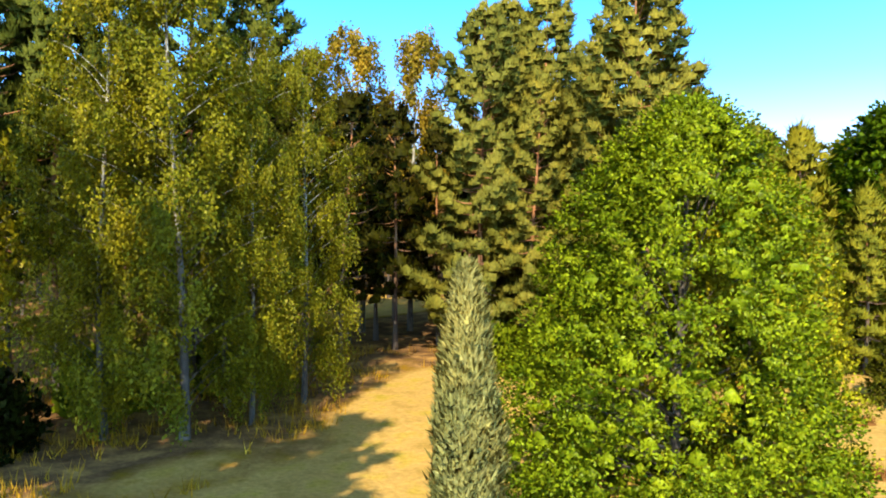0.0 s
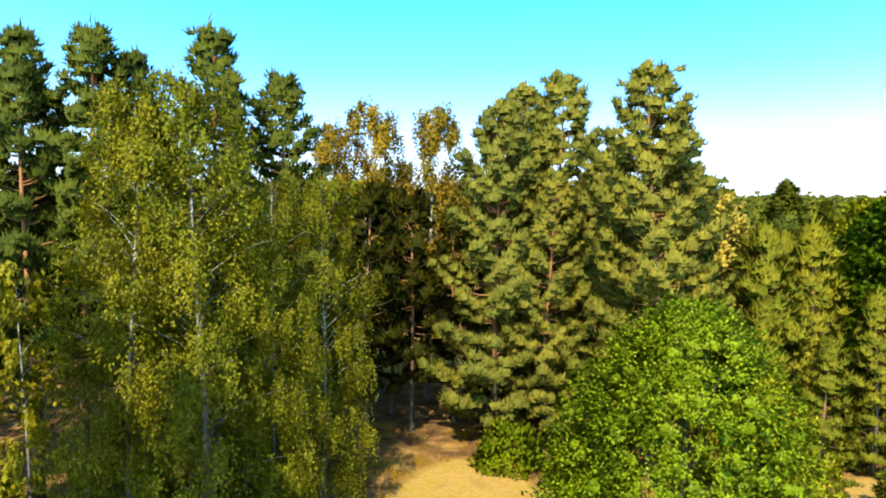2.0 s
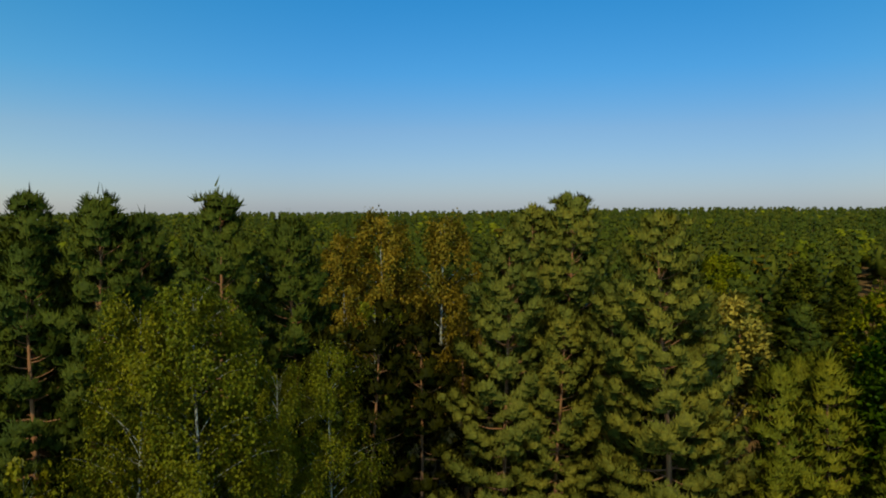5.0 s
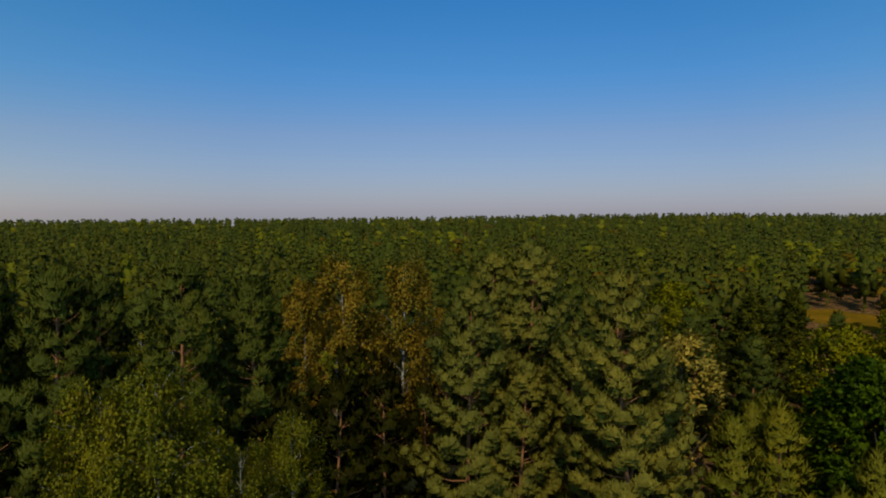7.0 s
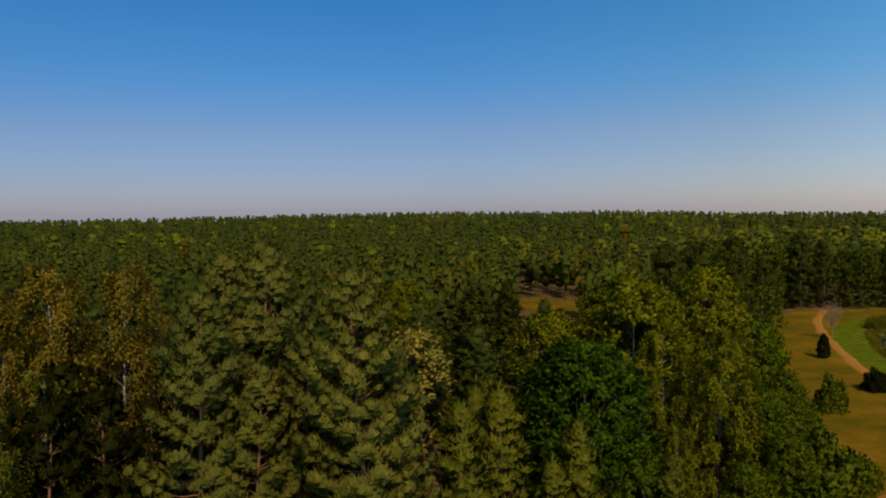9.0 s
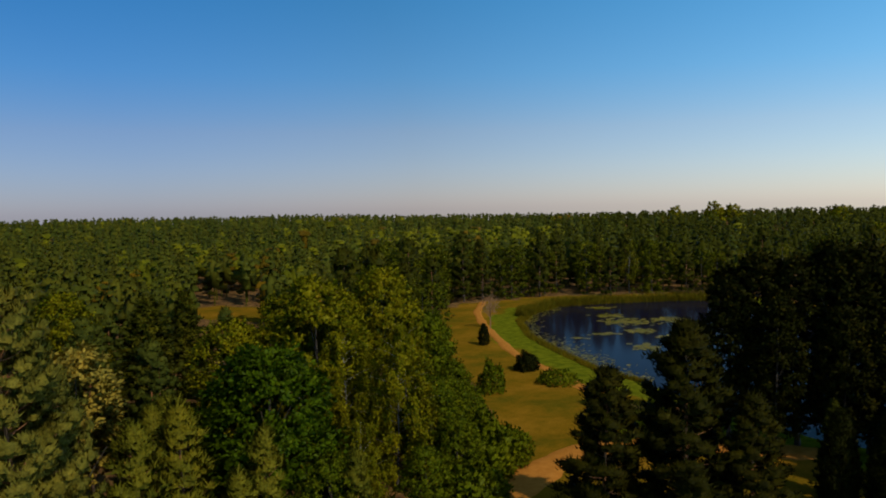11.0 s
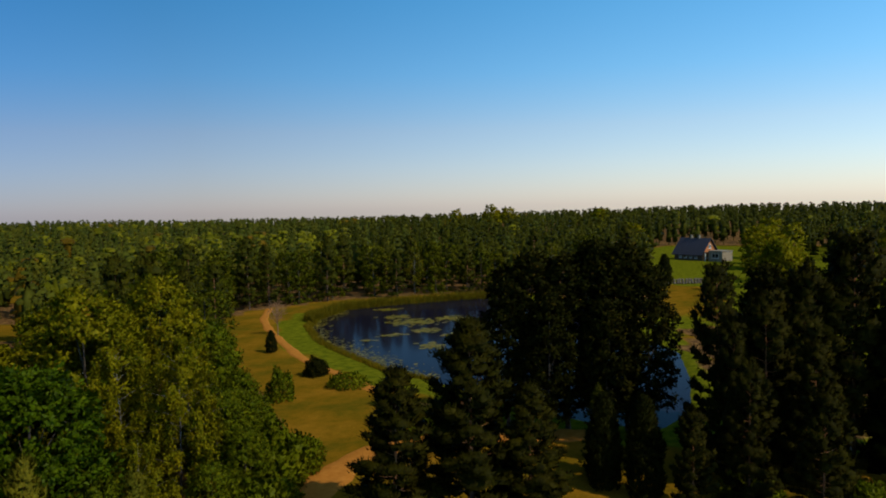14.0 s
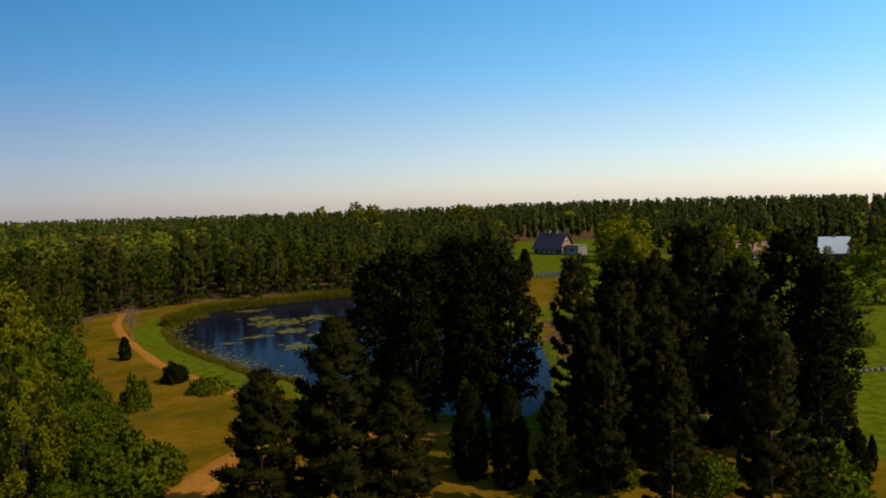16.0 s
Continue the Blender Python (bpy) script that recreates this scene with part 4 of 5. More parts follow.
stand("young_pine", "pine_tree", [(25.0, 43.0, 11.5, 1.0), (20.5, 48.5, 12.8, 0.95), (31.0, 41.0, 9.2, 1.0), (27.5, 37.0, 7.4, 1.1), (22.5, 52, 12.5, 1.0)], "young pine with dense olive needles", "pine tree", "young pines")

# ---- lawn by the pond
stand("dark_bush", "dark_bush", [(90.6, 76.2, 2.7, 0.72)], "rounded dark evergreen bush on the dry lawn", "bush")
stand("low_bush", "low_bush", [(87.2, 67.4, 1.7, 0.85), (72.0, 47.5, 1.8, 1.0)], "low spreading green bush beside the footpath", "bush")
stand("small_thuja", "thuja", [(102.4, 96.2, 3.9, 1.1)], "dark narrow evergreen on the dry lawn", "thuja")
stand("dark_pine", "pine_tree", [(50.0, 27.4, 17.0, 1.45), (46.2, 31.4, 13.8, 1.4), (52.5, 23.5, 12.0, 1.4)], "pine with dense boughs to the ground, needles darkened for shade", "pine tree", "dark pines by the lawn")
# the row's backlit look comes from its darkened leaf colour
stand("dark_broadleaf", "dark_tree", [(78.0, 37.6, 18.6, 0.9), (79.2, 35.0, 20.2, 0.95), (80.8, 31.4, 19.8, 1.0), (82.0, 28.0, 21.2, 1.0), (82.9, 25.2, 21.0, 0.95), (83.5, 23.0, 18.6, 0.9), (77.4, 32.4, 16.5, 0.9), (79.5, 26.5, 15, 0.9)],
      "tall tree in a dense pond row, leaves darkened for shade", "tree", "dark tree row by the pond")
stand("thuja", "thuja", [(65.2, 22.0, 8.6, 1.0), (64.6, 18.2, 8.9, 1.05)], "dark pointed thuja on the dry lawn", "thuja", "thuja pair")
stand("spruce", "spruce_tree", [(68.2, 23.6, 8.6, 0.9)], "green young spruce behind dark thujas", "spruce tree")
# darkened needles stand in for the unlit side of this group
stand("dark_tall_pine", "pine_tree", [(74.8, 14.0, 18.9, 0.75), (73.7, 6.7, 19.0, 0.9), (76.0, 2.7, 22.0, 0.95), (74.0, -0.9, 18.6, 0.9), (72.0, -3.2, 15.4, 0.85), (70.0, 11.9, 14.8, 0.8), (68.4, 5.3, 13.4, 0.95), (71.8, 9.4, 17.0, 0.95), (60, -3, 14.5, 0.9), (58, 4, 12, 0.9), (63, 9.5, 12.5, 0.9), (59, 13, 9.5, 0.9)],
      "tall pine with needles darkened for shade and bare lower stem", "pine tree", "dark pine group")
stand("dark_broadleaf", "dark_tree", [(80.5, 10.6, 19.0, 0.85), (81.6, -5.4, 21.4, 1.0), (79.2, -8.2, 18.4, 0.95), (71.8, -7.6, 11, 1.1), (86, 3.5, 20, 1.0), (85.5, -2, 17.5, 1.0), (88, 8.5, 19, 1.0)], "leafy tree beside tall pines, leaves darkened for shade", "tree", "trees beside dark pines")
stand("broadleaf", "broadleaf_tree", [(84.4, 9.6, 21.2, 0.62)], "leafy tree with olive crown among dark pines", "broadleaf tree", "trees beside dark pines")
stand("small_thuja", "thuja", [(70.6, -10.0, 5.2, 0.9), (75.8, -12.0, 3.2, 0.6)], "small dark narrow evergreen on the meadow's edge", "thuja")
stand("bush", "bush", [(69.5, -8.2, 3.6, 0.9), (138, -14, 3.4, 1.1), (141.5, -17.5, 3.8, 1.1), (137.5, -20, 2.8, 1.0), (67.5, 1.5, 3.0, 0.9), (66.5, 10, 3.0, 1.0)], "dark leafy bush under pines", "bush", "bushes under pines")

# ---- beyond the pond and round the houses
stand("small_thuja", "thuja", [(230.4, 58.4, 9.4, 1.0)], "dark rounded evergreen below the house garden", "thuja")
stand("garden_tree", "broadleaf_tree", [(322, 46, 15, 1.0), (306, 41, 15, 1.1), (296, 42, 14, 1.2), (352, 44, 17, 1.2), (300, 40, 14, 1.2), (260, 36, 12, 1.2), (330, 34, 15, 1.2), (250, 28, 13, 1.2),
                                       (358, 104, 15, 1.2), (236, 32, 10, 1.2), (270, 10, 15, 1.2), (290, 0, 14, 1.2), (262, -8, 13, 1.2), (310, -16, 12, 1.2), (316, -54, 14, 1.2), (294, -41, 8, 0.9), (293, -33, 5.5, 1.0), (245, -45, 12, 1.3)],
      "rounded leafy tree round the house gardens", "broadleaf tree", "garden trees")
stand("field_tree", "broadleaf_tree", [(210, 38, 6, 1.2), (226, 44, 5, 1.2), (196, 58, 6, 1.2), (205, 12, 9, 1.2), (225, -2, 10, 1.2), (190, -31, 12.5, 1.3), (160, -22, 8, 1.2), (215, -30, 9, 1.3), (150, 22, 8, 1.2), (140, 14, 9, 1.2), (128, 6, 9, 1.2), (170, 18, 9, 1.2)],
      "shadowed leafy tree at the field's edge", "broadleaf tree", "field edge trees")


# ---- a small leafless tree by the footpath
def bare_tree(x, y, height, seed):
    rng = np.random.RandomState(seed)
    trunk, twigs = Net(), Net()
    tube(trunk, bent_trunk(height * 0.8, 0.1, rng), np.linspace(0.12, 0.03, 9), 6)
    for i in range(46):
        z = height * rng.uniform(0.3, 0.8)
        a, l = rng.uniform(0, 6.28), height * rng.uniform(0.15, 0.34)
        s = np.linspace(0, 1, 4)[:, None]
        tube(twigs, np.array([0, 0, z]) + s * np.array([np.cos(a) * l * 0.8, np.sin(a) * l * 0.8, l * 0.75]), np.linspace(0.04, 0.015, 4), 3)
    q = ball(420, rng) * rng.uniform(0.4, 1, (420, 1)) * np.array([height * 0.3, height * 0.3, height * 0.33]) + np.array([0, 0, height * 0.68])
    spikes(twigs, q, rng.normal(size=q.shape) + np.array([0, 0, 0.6]), 0.45, 0.09, rng)
    bark = plain_material("dead_bark", (0.16, 0.08, 0.035), (0.3, 0.16, 0.08), 8.0, 0.9)
    plant("bare_tree", [("trunk", trunk.mesh("bare_trunk", bark, True)), ("crown", twigs.mesh("bare_crown", bark))], height, x, y, height,
          "small brown leafless tree beside the footpath", "tree")


bare_tree(117.5, 108.5, 7.5, 51)


# ---- mulch beds
def mulch_bed(x, y, rx, ry, seed):
    rng = np.random.RandomState(seed)
    net = Net()
    n, rings = 18, 4
    a = np.linspace(0, 6.283, n, endpoint=False)
    pts = [[x, y, ground_height(x, y) + 0.16]]
    for k in range(1, rings + 1):
        f = k / rings
        wob = 1 + 0.09 * rng.normal(size=n)
        px, py = x + rx * f * np.cos(a) * wob, y + ry * f * np.sin(a) * wob
        pts += list(np.stack([px, py, heights(px, py) + 0.16 * (1 - f ** 2) - 0.02 * (k == rings)], 1))
    quads = [(1 + (k - 1) * n + j, 1 + (k - 1) * n + (j + 1) % n, 1 + k * n + (j + 1) % n, 1 + k * n + j) for k in range(1, rings) for j in range(n)]
    net.put(pts, tris=[(0, 1 + j, 1 + (j + 1) % n) for j in range(n)], quads=quads)
    q = rng.uniform(-0.9, 0.9, (260, 2))
    q = q[np.hypot(q[:, 0], q[:, 1]) < 0.95]
    px, py = x + q[:, 0] * rx, y + q[:, 1] * ry
    spikes(net, np.stack([px, py, heights(px, py) + 0.05], 1), rng.normal(size=(len(px), 3)) * 0.6 + np.array([0, 0, 0.8]), 0.3, 0.05, rng)
    tagged(new("mulch_bed", net.mesh("mulch_bed", MULCH, True)), "oval bed of brown withered plants on dry grass", "flower bed")


MULCH = plain_material("brown_mulch", (0.07, 0.03, 0.008), (0.17, 0.075, 0.02), 9.0, 0.95)
mulch_bed(13.1, 24.4, 1.0, 0.75, 61)
mulch_bed(16.4, 30.9, 0.7, 0.6, 62)
mulch_bed(64.0, 27.4, 1.3, 1.2, 63)

stand("garden_tree", "broadleaf_tree", [(541, 272, 24, 1.0), (552, 262, 22, 1.2), (588, 330, 21, 1.0), (560, 190, 20, 1.3)], "tall broad tree standing above the distant wood", "broadleaf tree", "tall far trees")


# ---- houses
def block(net, x0, x1, y0, y1, z0, z1):
    p = [(x, y, z) for z in (z0, z1) for x, y in ((x0, y0), (x1, y0), (x1, y1), (x0, y1))]
    net.put(p, quads=[(3, 2, 1, 0), (4, 5, 6, 7), (0, 1, 5, 4), (1, 2, 6, 5), (2, 3, 7, 6), (3, 0, 4, 7)])


def part(name, net, material, parent, label=""):
    ob = new(name, net.mesh(name, material))
    ob.parent = parent
    return tagged(ob, label)


def boxed(name, size, material, parent, label=""):
    n = Net()
    block(n, *size)
    return part(name, n, material, parent, label)


SLATE = plain_material("dark_roof_tiles", (0.022, 0.023, 0.036), (0.042, 0.043, 0.062), 1.5, 0.75)
BRICKY = plain_material("orange_wood_cladding", (0.36, 0.13, 0.04), (0.5, 0.19, 0.06), 2.0, 0.75)
RENDER = plain_material("pale_wall_plaster", (0.2, 0.165, 0.115), (0.28, 0.235, 0.17), 1.0, 0.85)
WHITE = plain_material("white_paint", (0.72, 0.71, 0.68), (0.82, 0.81, 0.78), 2.0, 0.6)
STONE = plain_material("rough_garden_stone", (0.09, 0.07, 0.05), (0.19, 0.155, 0.115), 1.6, 0.9)
DARKWOOD = plain_material("dark_wood", (0.05, 0.03, 0.02), (0.1, 0.06, 0.035), 4.0, 0.7)
# near-white base colour stands in for the sun's glint on the tin
GLINT_TIN = plain_material("glint_white_tin_roof", (0.75, 0.75, 0.75), (0.85, 0.85, 0.84), 1.0, 0.3, 0.2, 0.05)
CLAY = plain_material("weathered_clay_tiles", (0.3, 0.14, 0.07), (0.42, 0.22, 0.12), 2.0, 0.8)
GLASS, gt, gp = nodes_of("dark_window_glass")
gp.inputs["Base Color"].default_value, gp.inputs["Roughness"].default_value = (0.015, 0.02, 0.025, 1), 0.05
dirt = add_node(gt, "ShaderNodeTexNoise", Scale=2.0)
gt.links.new(ramp(gt, dirt.outputs["Fac"], [(0.4, (0.04, 0.04, 0.04)), (0.7, (0.1, 0.1, 0.1))]), gp.inputs["Roughness"])


def gable_roof(name, length, half, eave, ridge, thick, over, material, parent):
    """Two pitched slabs along x."""
    for side in (-1, 1):
        n = Net()
        drop = (ridge - eave) / half * over
        x, y, z = length / 2 + over, side * (half + over), eave - drop
        n.put([(-x, y, z + thick), (x, y, z + thick), (x, 0, ridge + thick * 0.7), (-x, 0, ridge + thick * 0.7), (-x, y, z), (x, y, z), (x, 0, ridge), (-x, 0, ridge)],
              quads=[(0, 1, 2, 3), (7, 6, 5, 4), (0, 4, 5, 1), (1, 5, 6, 2), (3, 2, 6, 7), (0, 3, 7, 4)])
        part(name, n, material, parent)


def window(x, y, z, w, h, face, parent):
    """A window with frame, pane and sill on a wall that faces along x (face 'x') or y (face 'y')."""
    n, g, s = Net(), Net(), Net()
    o = 0.12
    for a0, a1, b0, b1 in ((-w / 2, w / 2, h / 2 - o, h / 2), (-w / 2, w / 2, -h / 2, -h / 2 + o), (-w / 2, -w / 2 + o, -h / 2 + o, h / 2 - o), (w / 2 - o, w / 2, -h / 2 + o, h / 2 - o), (-o / 2, o / 2, -h / 2 + o, h / 2 - o)):
        if face == "y":
            block(n, x + a0, x + a1, y - 0.06, y + 0.06, z + b0, z + b1)
        else:
            block(n, x - 0.06, x + 0.06, y + a0, y + a1, z + b0, z + b1)
    if face == "y":
        block(g, x - w / 2 + 0.05, x + w / 2 - 0.05, y - 0.02, y + 0.02, z - h / 2 + 0.05, z + h / 2 - 0.05)
        block(s, x - w / 2 - 0.1, x + w / 2 + 0.1, y - 0.2, y + 0.1, z - h / 2 - 0.1, z - h / 2 - 0.003)
    else:
        block(g, x - 0.02, x + 0.02, y - w / 2 + 0.05, y + w / 2 - 0.05, z - h / 2 + 0.05, z + h / 2 - 0.05)
        block(s, x - 0.2, x + 0.1, y - w / 2 - 0.1, y + w / 2 + 0.1, z - h / 2 - 0.1, z - h / 2 - 0.003)
    f = part("window", n, WHITE, parent, "white window frame")
    part("pane", g, GLASS, f)
    part("sill", s, WHITE, f)


def gable_walls(length, half, eave, ridge, thick, material, parent):
    x, t = length / 2, thick
    for side in (-1, 1):
        boxed("wall", (-x, x, side * half - (t if side > 0 else 0), side * half + (0 if side > 0 else t), 0, eave), material, parent)
        n = Net()
        a, b = (side * x - (t if side > 0 else 0), side * x + (0 if side > 0 else t))
        outline = [(-half + t, 0), (half - t, 0), (half - t, eave), (0, ridge - 0.15), (-half + t, eave)]
        n.put([(a, u, v) for u, v in outline] + [(b, u, v) for u, v in outline],
              tris=[(2, 1, 0), (3, 2, 0), (4, 3, 0), (5, 6, 7), (5, 7, 8), (5, 8, 9)],
              quads=[(k, (k + 1) % 5, 5 + (k + 1) % 5, 5 + k) for k in range(5)])
        part("wall", n, BRICKY if material is not CLAY else RENDER, parent, "orange-brown gable wall")


def country_house(x, y, turn):
    h = new("house")
    h.matrix_basis = Matrix.Translation((x, y, ground_height(x, y) - 0.05)) @ Matrix.Rotation(radians(turn), 4, "Z")
    gable_walls(15, 4.8, 3.4, 9.4, 0.35, DARKWOOD, h)
    gable_roof("roof", 15, 4.8, 3.4, 9.4, 0.28, 0.9, SLATE, h)
    for cx in (-2.2, 2.0):
        c = boxed("chimney", (cx - 0.4, cx + 0.4, -0.4, 0.4, 8.4, 10.7), RENDER, h, "pale plastered chimney")
        boxed("chimney_cap", (cx - 0.5, cx + 0.5, -0.5, 0.5, 10.7, 10.9), DARKWOOD, c)
    for wx in (-4.2, -1.4, 1.4, 4.2):
        window(wx, -4.86, 1.9, 1.5, 1.6, "y", h)
    for wy, wz in ((-2.2, 2.0), (2.2, 2.0), (0, 6.0)):
        window(7.56, wy, wz, 1.6, 1.7, "x", h)
    for py in (-4.6, 0, 4.6):
        boxed("porch_post", (8.9, 9.15, py - 0.13, py + 0.13, 0, 3.5), WHITE, h, "white porch post")
    boxed("porch_roof", (7.53, 9.4, -4.9, 4.9, 3.5, 3.75), DARKWOOD, h)
    boxed("terrace_wall", (9.6, 16.6, -3.2, 3.0, 0, 4.3), RENDER, h, "pale plastered annex")
    boxed("annex_roof", (9.42, 16.9, -3.5, 3.3, 4.3, 4.55), RENDER, h)
    window(13.1, -3.26, 2.4, 3.4, 2.0, "y", h)
    return tagged(h, "country house with steep dark roof, orange gable and pale annex", "house")


def farm_building(x, y, turn, length, half, eave, ridge, roof, walls, label):
    h = new("house")
    h.matrix_basis = Matrix.Translation((x, y, ground_height(x, y) - 0.05)) @ Matrix.Rotation(radians(turn), 4, "Z")
    gable_walls(length, half, eave, ridge, 0.3, walls, h)
    gable_roof("roof", length, half, eave, ridge, 0.2, 0.6, roof, h)
    for wx in np.linspace(-length / 2 + 1.8, length / 2 - 1.8, 3):
        window(float(wx), -half - 0.06, eave * 0.55, 1.2, 1.2, "y", h)
    boxed("chimney", (-0.35, 0.35, -0.3, 0.3, ridge - 0.8, ridge + 0.9), RENDER, h)
    return tagged(h, label, "house")


country_house(341.5, 73.0, -119)
farm_building(303, -36, 80, 9, 4.6, 3.2, 8.2, GLINT_TIN, DARKWOOD, "house with tin roof coloured near white as a sun glint")
farm_building(306, -9.0, -80, 11, 4.2, 3.0, 7.0, CLAY, DARKWOOD, "low house with weathered clay roof behind trees")


def garden_wall(points, tall, seed):
    """A low wall of field stones, each its own piece."""
    rng = np.random.RandomState(seed)
    root = new("garden_wall")
    meshes = []
    for k in range(6):
        n = Net()
        tube(n, [(0, 0, -0.02), (0.02, 0, 0.12), (0, 0.02, 0.42), (0.03, 0, 0.55)], [0.3, 0.46, 0.44, 0.2], 7)
        n.put([(0.03, 0, 0.57)] + [(0.2 * np.cos(a), 0.2 * np.sin(a), 0.55) for a in np.linspace(0, 6.283, 7, endpoint=False)], tris=[(0, 1 + j, 1 + (j + 1) % 7) for j in range(7)])
        me = n.mesh("stone", STONE, True)
        meshes.append(me)
    for (ax, ay), (bx, by) in zip(points[:-1], points[1:]):
        m = int(math.hypot(bx - ax, by - ay) / 0.85)
        for i in range(m):
            for level in range(tall):
                f = (i + rng.rand() * 0.4) / m
                x, y = ax + (bx - ax) * f, ay + (by - ay) * f
                ob = new("stone", meshes[rng.randint(6)])
                ob.parent = root
                ob.matrix_basis = Matrix.Translation((x, y, ground_height(x, y) + level * 0.5)) @ Matrix.Rotation(rng.rand() * 6, 4, "Z") @ Matrix.Diagonal((1, 1, rng.uniform(0.8, 1.15), 1))
    return tagged(root, "low wall of rough field stones below the garden", "stone wall")


garden_wall([(238, 68), (240, 58), (244, 50)], 3, 71)
garden_wall([(118, -17), (122, -24), (123, -29)], 1, 72)


# ---- woods: single trees near, one thicket of many further off
START = np.array([(-48, 31), (-16, 34), (-13, 44), (-8, 60), (2, 60), (3, 56), (14, 56), (16, 62), (24, 66), (27, 84), (33, 92), (41, 100), (43, 130), (44, 205), (50, 212), (62, 226), (70, 210), (74.5, 205), (75, 440),
                  (82.5, 430), (83, 360), (91, 330), (92, 345), (99, 345), (100, 250), (118, 230)], float)


def wooded(x, y):
    r, a = np.hypot(x, y), np.degrees(np.arctan2(x, y))
    ok = r > np.interp(a, START[:, 0], START[:, 1])
    ok &= ~((np.abs(x + 6) < 11) & (np.abs(y - 71) < 7)) & (((x - 96) / 11.5) ** 2 + ((y - 173) / 20) ** 2 > 1)
    ok &= line_distance(np.array([(46, 85), (98, 181)]), x, y) > 7
    return ok & (a > -47) & (a < 117)


def scatter(r0, r1, gap, seed):
    rng = np.random.RandomState(seed)
    s = np.arange(-r1, r1, gap)
    x, y = np.meshgrid(s, s)
    x, y = x.ravel() + rng.uniform(-0.42, 0.42, x.size) * gap, y.ravel() + rng.uniform(-0.42, 0.42, y.size) * gap
    r = np.hypot(x, y)
    keep = (r >= r0) & (r < r1) & wooded(x, y)
    return x[keep], y[keep], rng


def broad_share(x, y):
    """Where the woods are leafy rather than pine."""
    r, a = np.hypot(x, y), np.degrees(np.arctan2(x, y))
    v = np.sin(x * 0.021 + 2) * np.sin(y * 0.017 + 1) + 0.6 * np.sin(x * 0.06 + y * 0.05) + 0.3 * np.sin(x * 0.17 - y * 0.2)
    return step(0.75, 1.05, v) * 0.6 + 0.04 + 0.5 * step(250, 300, r) * step(520, 420, r) * step(36, 40, a) * step(58, 50, a)


x, y, rng = scatter(30, 104, 5.8, 81)
taken = np.array(SET)
count = 0
for px, py in zip(x, y):
    if np.min(np.hypot(taken[:, 0] - px, taken[:, 1] - py)) < 3.0:
        continue
    h = rng.uniform(14.0, 18.0) if math.degrees(math.atan2(px, py)) < 13 else rng.uniform(11.0, 15.0)
    if rng.rand() < broad_share(px, py):
        plant("birch_tree", K["wood_birch"][count % 2], 18, px, py, h, "slender birch among the pines of the wood", "birch tree", "trees of the wood", wide=rng.uniform(0.85, 1.15))
    else:
        plant("pine_tree", K["wood_pine" if math.hypot(px, py) < 72 else "back_pine"][count % 3], 20, px, py, h, "Scots pine of the wood with bare stem", "pine tree", "trees of the wood", wide=rng.uniform(0.95, 1.25))
    count += 1


def far_tree(kind, clumps, blades, size, seed):
    """A crown of rounded lumps of foliage about a stem, for trees seen from afar; 18 m high."""
    rng = np.random.RandomState(seed)
    n = Net()
    tall, low, wide, belly, lump = (18.0, 3.2 if blades > 5 else 0.8, 3.3, 0.25, 1.2) if kind == "pine" else (18.0, 1.0, 4.4, 0.42, 1.9)
    tube(n, [(0, 0, 0), (0, 0, low + 2), (0, 0, tall - 1.5)], [0.22, 0.18, 0.08], 3)
    g = ((np.arange(clumps) + rng.rand(clumps)) / clumps) ** 0.8
    u = np.where(g > belly, (g - belly) / (1.03 - belly), (belly - g) / (belly + 0.3))
    a = np.arange(clumps) * 2.4 + rng.normal(size=clumps) * 0.5
    r = wide * np.maximum(0.02, 1 - u ** 2) ** (0.8 if kind == "pine" else 0.55) * rng.uniform(0.62, 1.05, clumps)
    out = np.stack([np.cos(a), np.sin(a), 0 * a], 1)
    body = lump * (16 / clumps) ** 0.5 * rng.uniform(0.75, 1.2, clumps) * (1.15 - 0.5 * g)
    at = out * np.maximum(0.0, r - body * 0.55)[:, None] + np.array([0, 0, 1.0]) * (low + (tall - low - body * 0.6) * g)[:, None]
    heart = np.array([0, 0, low + (tall - low) * 0.3])
    puffs(n, at, body, 0.78, rng, unit(at - heart) * 1.3, 5 if blades > 2 else 4)
    puffs(n, np.array([heart]), 0.5 * wide, (0.84 * tall - heart[2]) / (0.5 * wide), rng, np.array([[0, 0, -0.3]]), 5)
    k = np.repeat(np.arange(clumps), blades)
    d = ball(len(k), rng)
    d[:, 2] = np.abs(d[:, 2]) * 1.1 - 0.25
    tuft = at[k] + d * (body[k] * 0.82)[:, None] * np.array([1, 1, 0.8])
    face = d * np.array([0.5, 0.5, 0.7]) + unit(tuft - heart) * 1.2 + rng.normal(size=d.shape) * 0.15
    way = d * 0.7 + rng.normal(size=d.shape) * 0.4 + np.array([0, 0, 0.6 if kind == "pine" else 0.1])
    if kind == "pine":
        spikes(n, tuft, way, size * rng.uniform(0.7, 1.3, len(k)), size * 0.55, rng, face)
    else:
        leaves(n, tuft, way, size * rng.uniform(0.7, 1.2, len(k)), size * 0.8, rng, face)
    return (*n.arrays(), np.concatenate(n.facing))


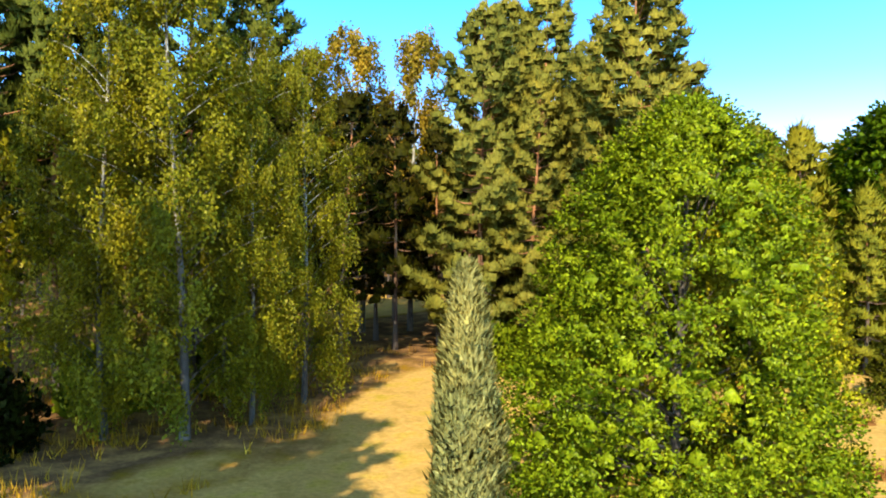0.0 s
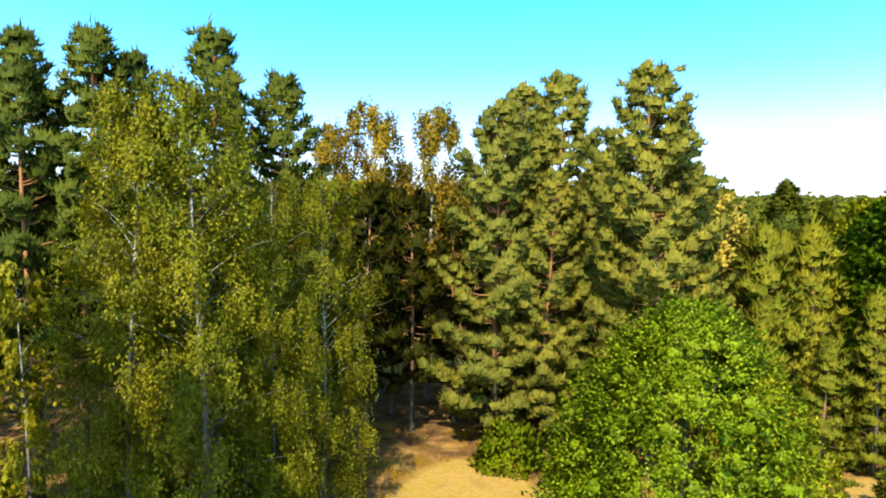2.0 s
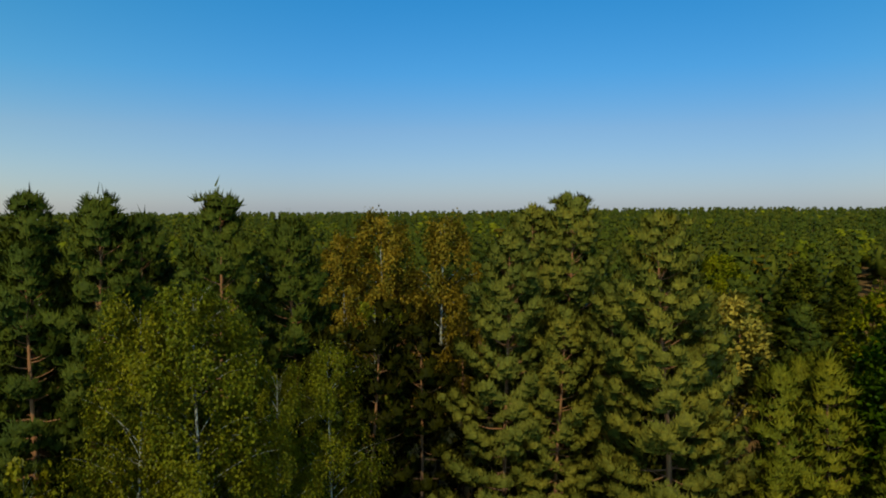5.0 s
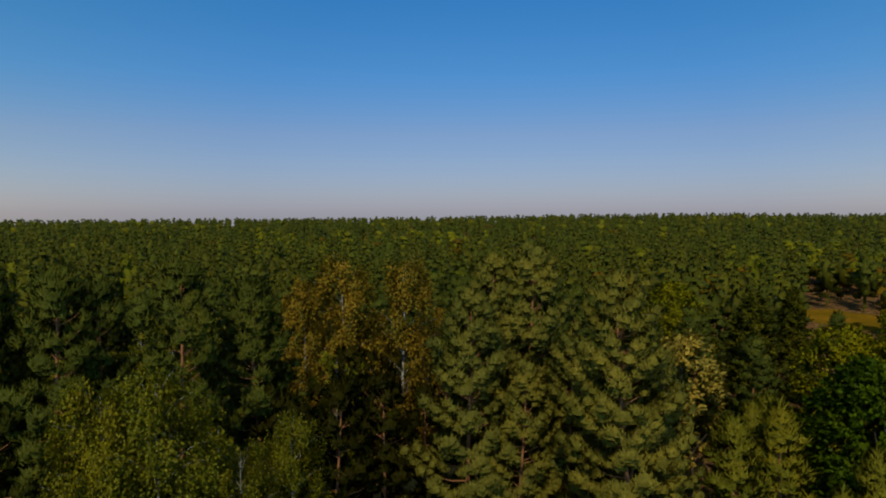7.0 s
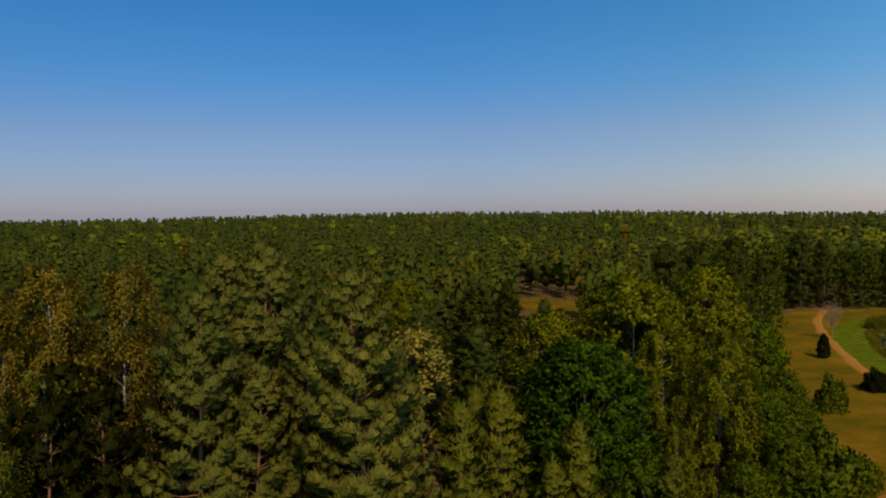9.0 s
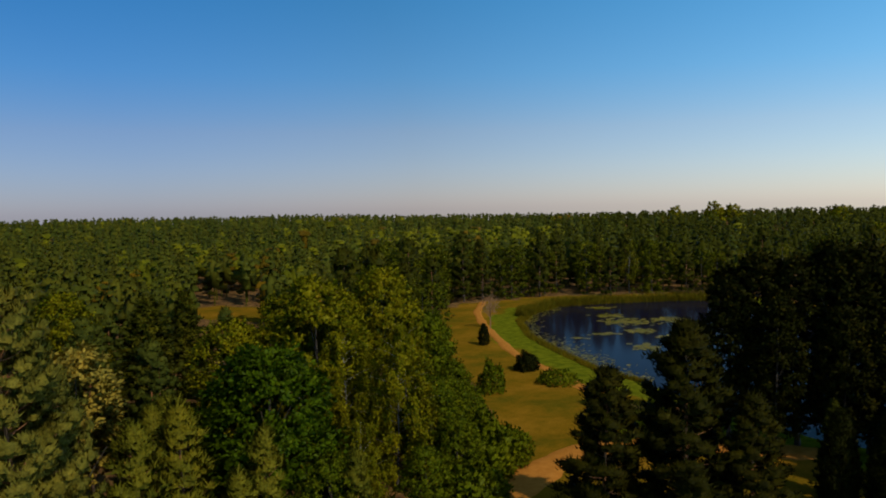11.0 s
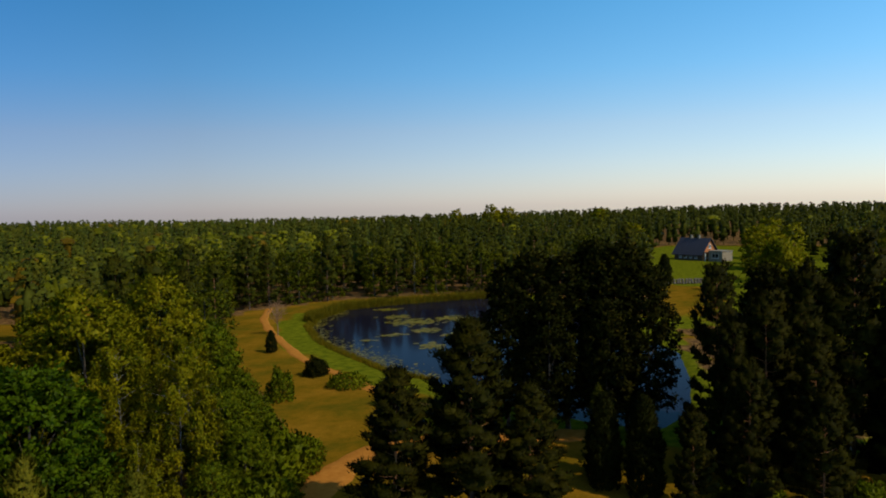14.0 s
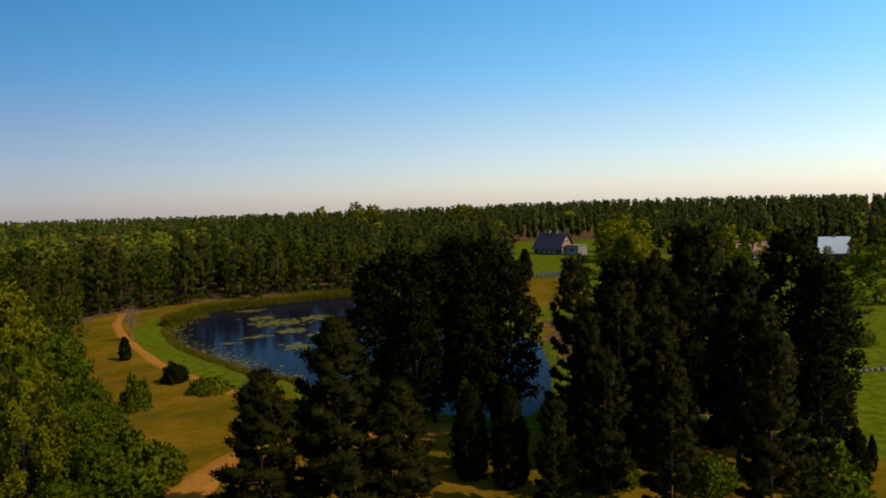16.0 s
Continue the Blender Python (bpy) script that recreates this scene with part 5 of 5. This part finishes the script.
def woods(name, template, x, y, h, wide, turn, material, label):
    v, t, q, face = template
    n, m = len(x), len(v)
    if n == 0:
        return
    k = (h / 18.0)[:, None]
    c, s = np.cos(turn)[:, None], np.sin(turn)[:, None]
    w = k * wide[:, None]
    px = x[:, None] + w * (v[None, :, 0] * c - v[None, :, 1] * s)
    py = y[:, None] + w * (v[None, :, 0] * s + v[None, :, 1] * c)
    pz = heights(x, y)[:, None] + k * v[None, :, 2]
    net = Net()
    off = np.arange(n)[:, None, None] * m
    net.put(np.stack([px, py, pz], -1).reshape(-1, 3), tris=(t[None] + off).reshape(-1, 3) if len(t) else None, quads=(q[None] + off).reshape(-1, 4) if len(q) else None,
            facing=np.stack([face[None, :, 0] * c - face[None, :, 1] * s, face[None, :, 0] * s + face[None, :, 1] * c, face[None, :, 2] + 0 * c], -1).reshape(-1, 3))
    tagged(new(name, net.mesh(name, material)), label, "woodland", kind="stuff")


def far_leaf(name, dark, light, tip):
    m = leaf_material(name, dark, light, tip, 0.6, 0.0, 0.9, 1.6)
    for n in m.node_tree.nodes:
        if n.bl_idname == "ShaderNodeTexNoise":
            n.inputs["Scale"].default_value = 0.13
        if n.bl_idname == "ShaderNodeValToRGB" and n.color_ramp.elements[0].position > 0.3:
            n.color_ramp.elements[0].color, n.color_ramp.elements[1].color = (0.8, 0.82, 0.84, 1), (1.18, 1.14, 1.02, 1)
    return m


FAR_PINE = far_leaf("far_pine_foliage", (0.04, 0.06, 0.022), (0.066, 0.098, 0.036), (0.075, 0.11, 0.04))
FAR_PINE2 = far_leaf("far_dull_pine_foliage", (0.048, 0.062, 0.02), (0.08, 0.104, 0.032), (0.085, 0.11, 0.036))
FAR_LEAFY = far_leaf("far_broadleaf_foliage", (0.085, 0.115, 0.016), (0.14, 0.18, 0.026), (0.15, 0.19, 0.03))
FAR_TURNING = far_leaf("far_turning_foliage", (0.08, 0.065, 0.012), (0.13, 0.105, 0.02), (0.14, 0.11, 0.025))

# shade on the far woods put into the colour: a darkened foliage
FAR_SHADED = far_leaf("far_shaded_conifer_foliage", (0.02, 0.03, 0.007), (0.045, 0.062, 0.014), (0.05, 0.068, 0.016))

for r0, r1, gap, clumps, blades, size, seed in ((104, 240, 7.4, 16, 8, 0.65, 91), (240, 430, 9.2, 9, 4, 1.0, 92), (430, 950, 13.5, 3, 2, 1.3, 93)):
    x, y, rng = scatter(r0, r1, gap, seed)
    n = len(x)
    h = rng.uniform(11.5, 18.0, n) if r0 < 400 else rng.uniform(13.5, 18.5, n)
    wide = rng.uniform(0.85, 1.3, n) * (1.15 if r0 > 400 else 1.15 if r0 > 200 else 1.0)
    turn = rng.uniform(0, 6.283, n)
    draw, share = rng.rand(n), broad_share(x, y)
    leafy = draw < share
    second = rng.rand(n) < 0.45
    # further to the right, more trees take the shade-darkened foliage
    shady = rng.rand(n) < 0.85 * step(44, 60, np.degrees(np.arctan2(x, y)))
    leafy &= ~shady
    turning = leafy & (rng.rand(n) < 0.12)
    rim = np.maximum.reduce([edge_distance(p, x, y) for p in (POND, LAWN, GARDEN)])
    edge = (rim > -15) & (r0 < 200)
    for px, py, ph, dice in zip(x[edge], y[edge], h[edge], rng.rand(int(edge.sum()))):
        if dice < 0.55:
            stand("edge_tree", "broadleaf_tree", [(px, py, ph * 0.95, 0.9 + 0.3 * dice)], "rounded leafy tree with low foliage at the open wood edge", "broadleaf tree", "trees at the wood's edge")
        elif dice < 0.85:
            stand("edge_pine", "pine_tree", [(px, py, ph * 1.05, 0.8 + 0.3 * dice)], "full dark pine at the open edge of the wood", "pine tree", "trees at the wood's edge")
        else:
            stand("wood_birch", "birch_tree", [(px, py, ph, 1.0)], "birch with pale stem at the open edge of the wood", "birch tree", "trees at the wood's edge")
    for mask, kind, mat, label in ((~leafy & shady, "pine", FAR_SHADED, "distant conifer wood, foliage darkened to black-green for shade"), (~leafy & ~shady & ~second, "pine", FAR_PINE, "distant pine wood, dark green crowns close together"),
                                   (~leafy & ~shady & second, "pine", FAR_PINE2, "distant pine wood with dull green crowns"),
                                   (leafy & ~turning, "leafy", FAR_LEAFY, "distant leafy trees, light green among pines"), (turning, "leafy", FAR_TURNING, "distant birches turning orange")):
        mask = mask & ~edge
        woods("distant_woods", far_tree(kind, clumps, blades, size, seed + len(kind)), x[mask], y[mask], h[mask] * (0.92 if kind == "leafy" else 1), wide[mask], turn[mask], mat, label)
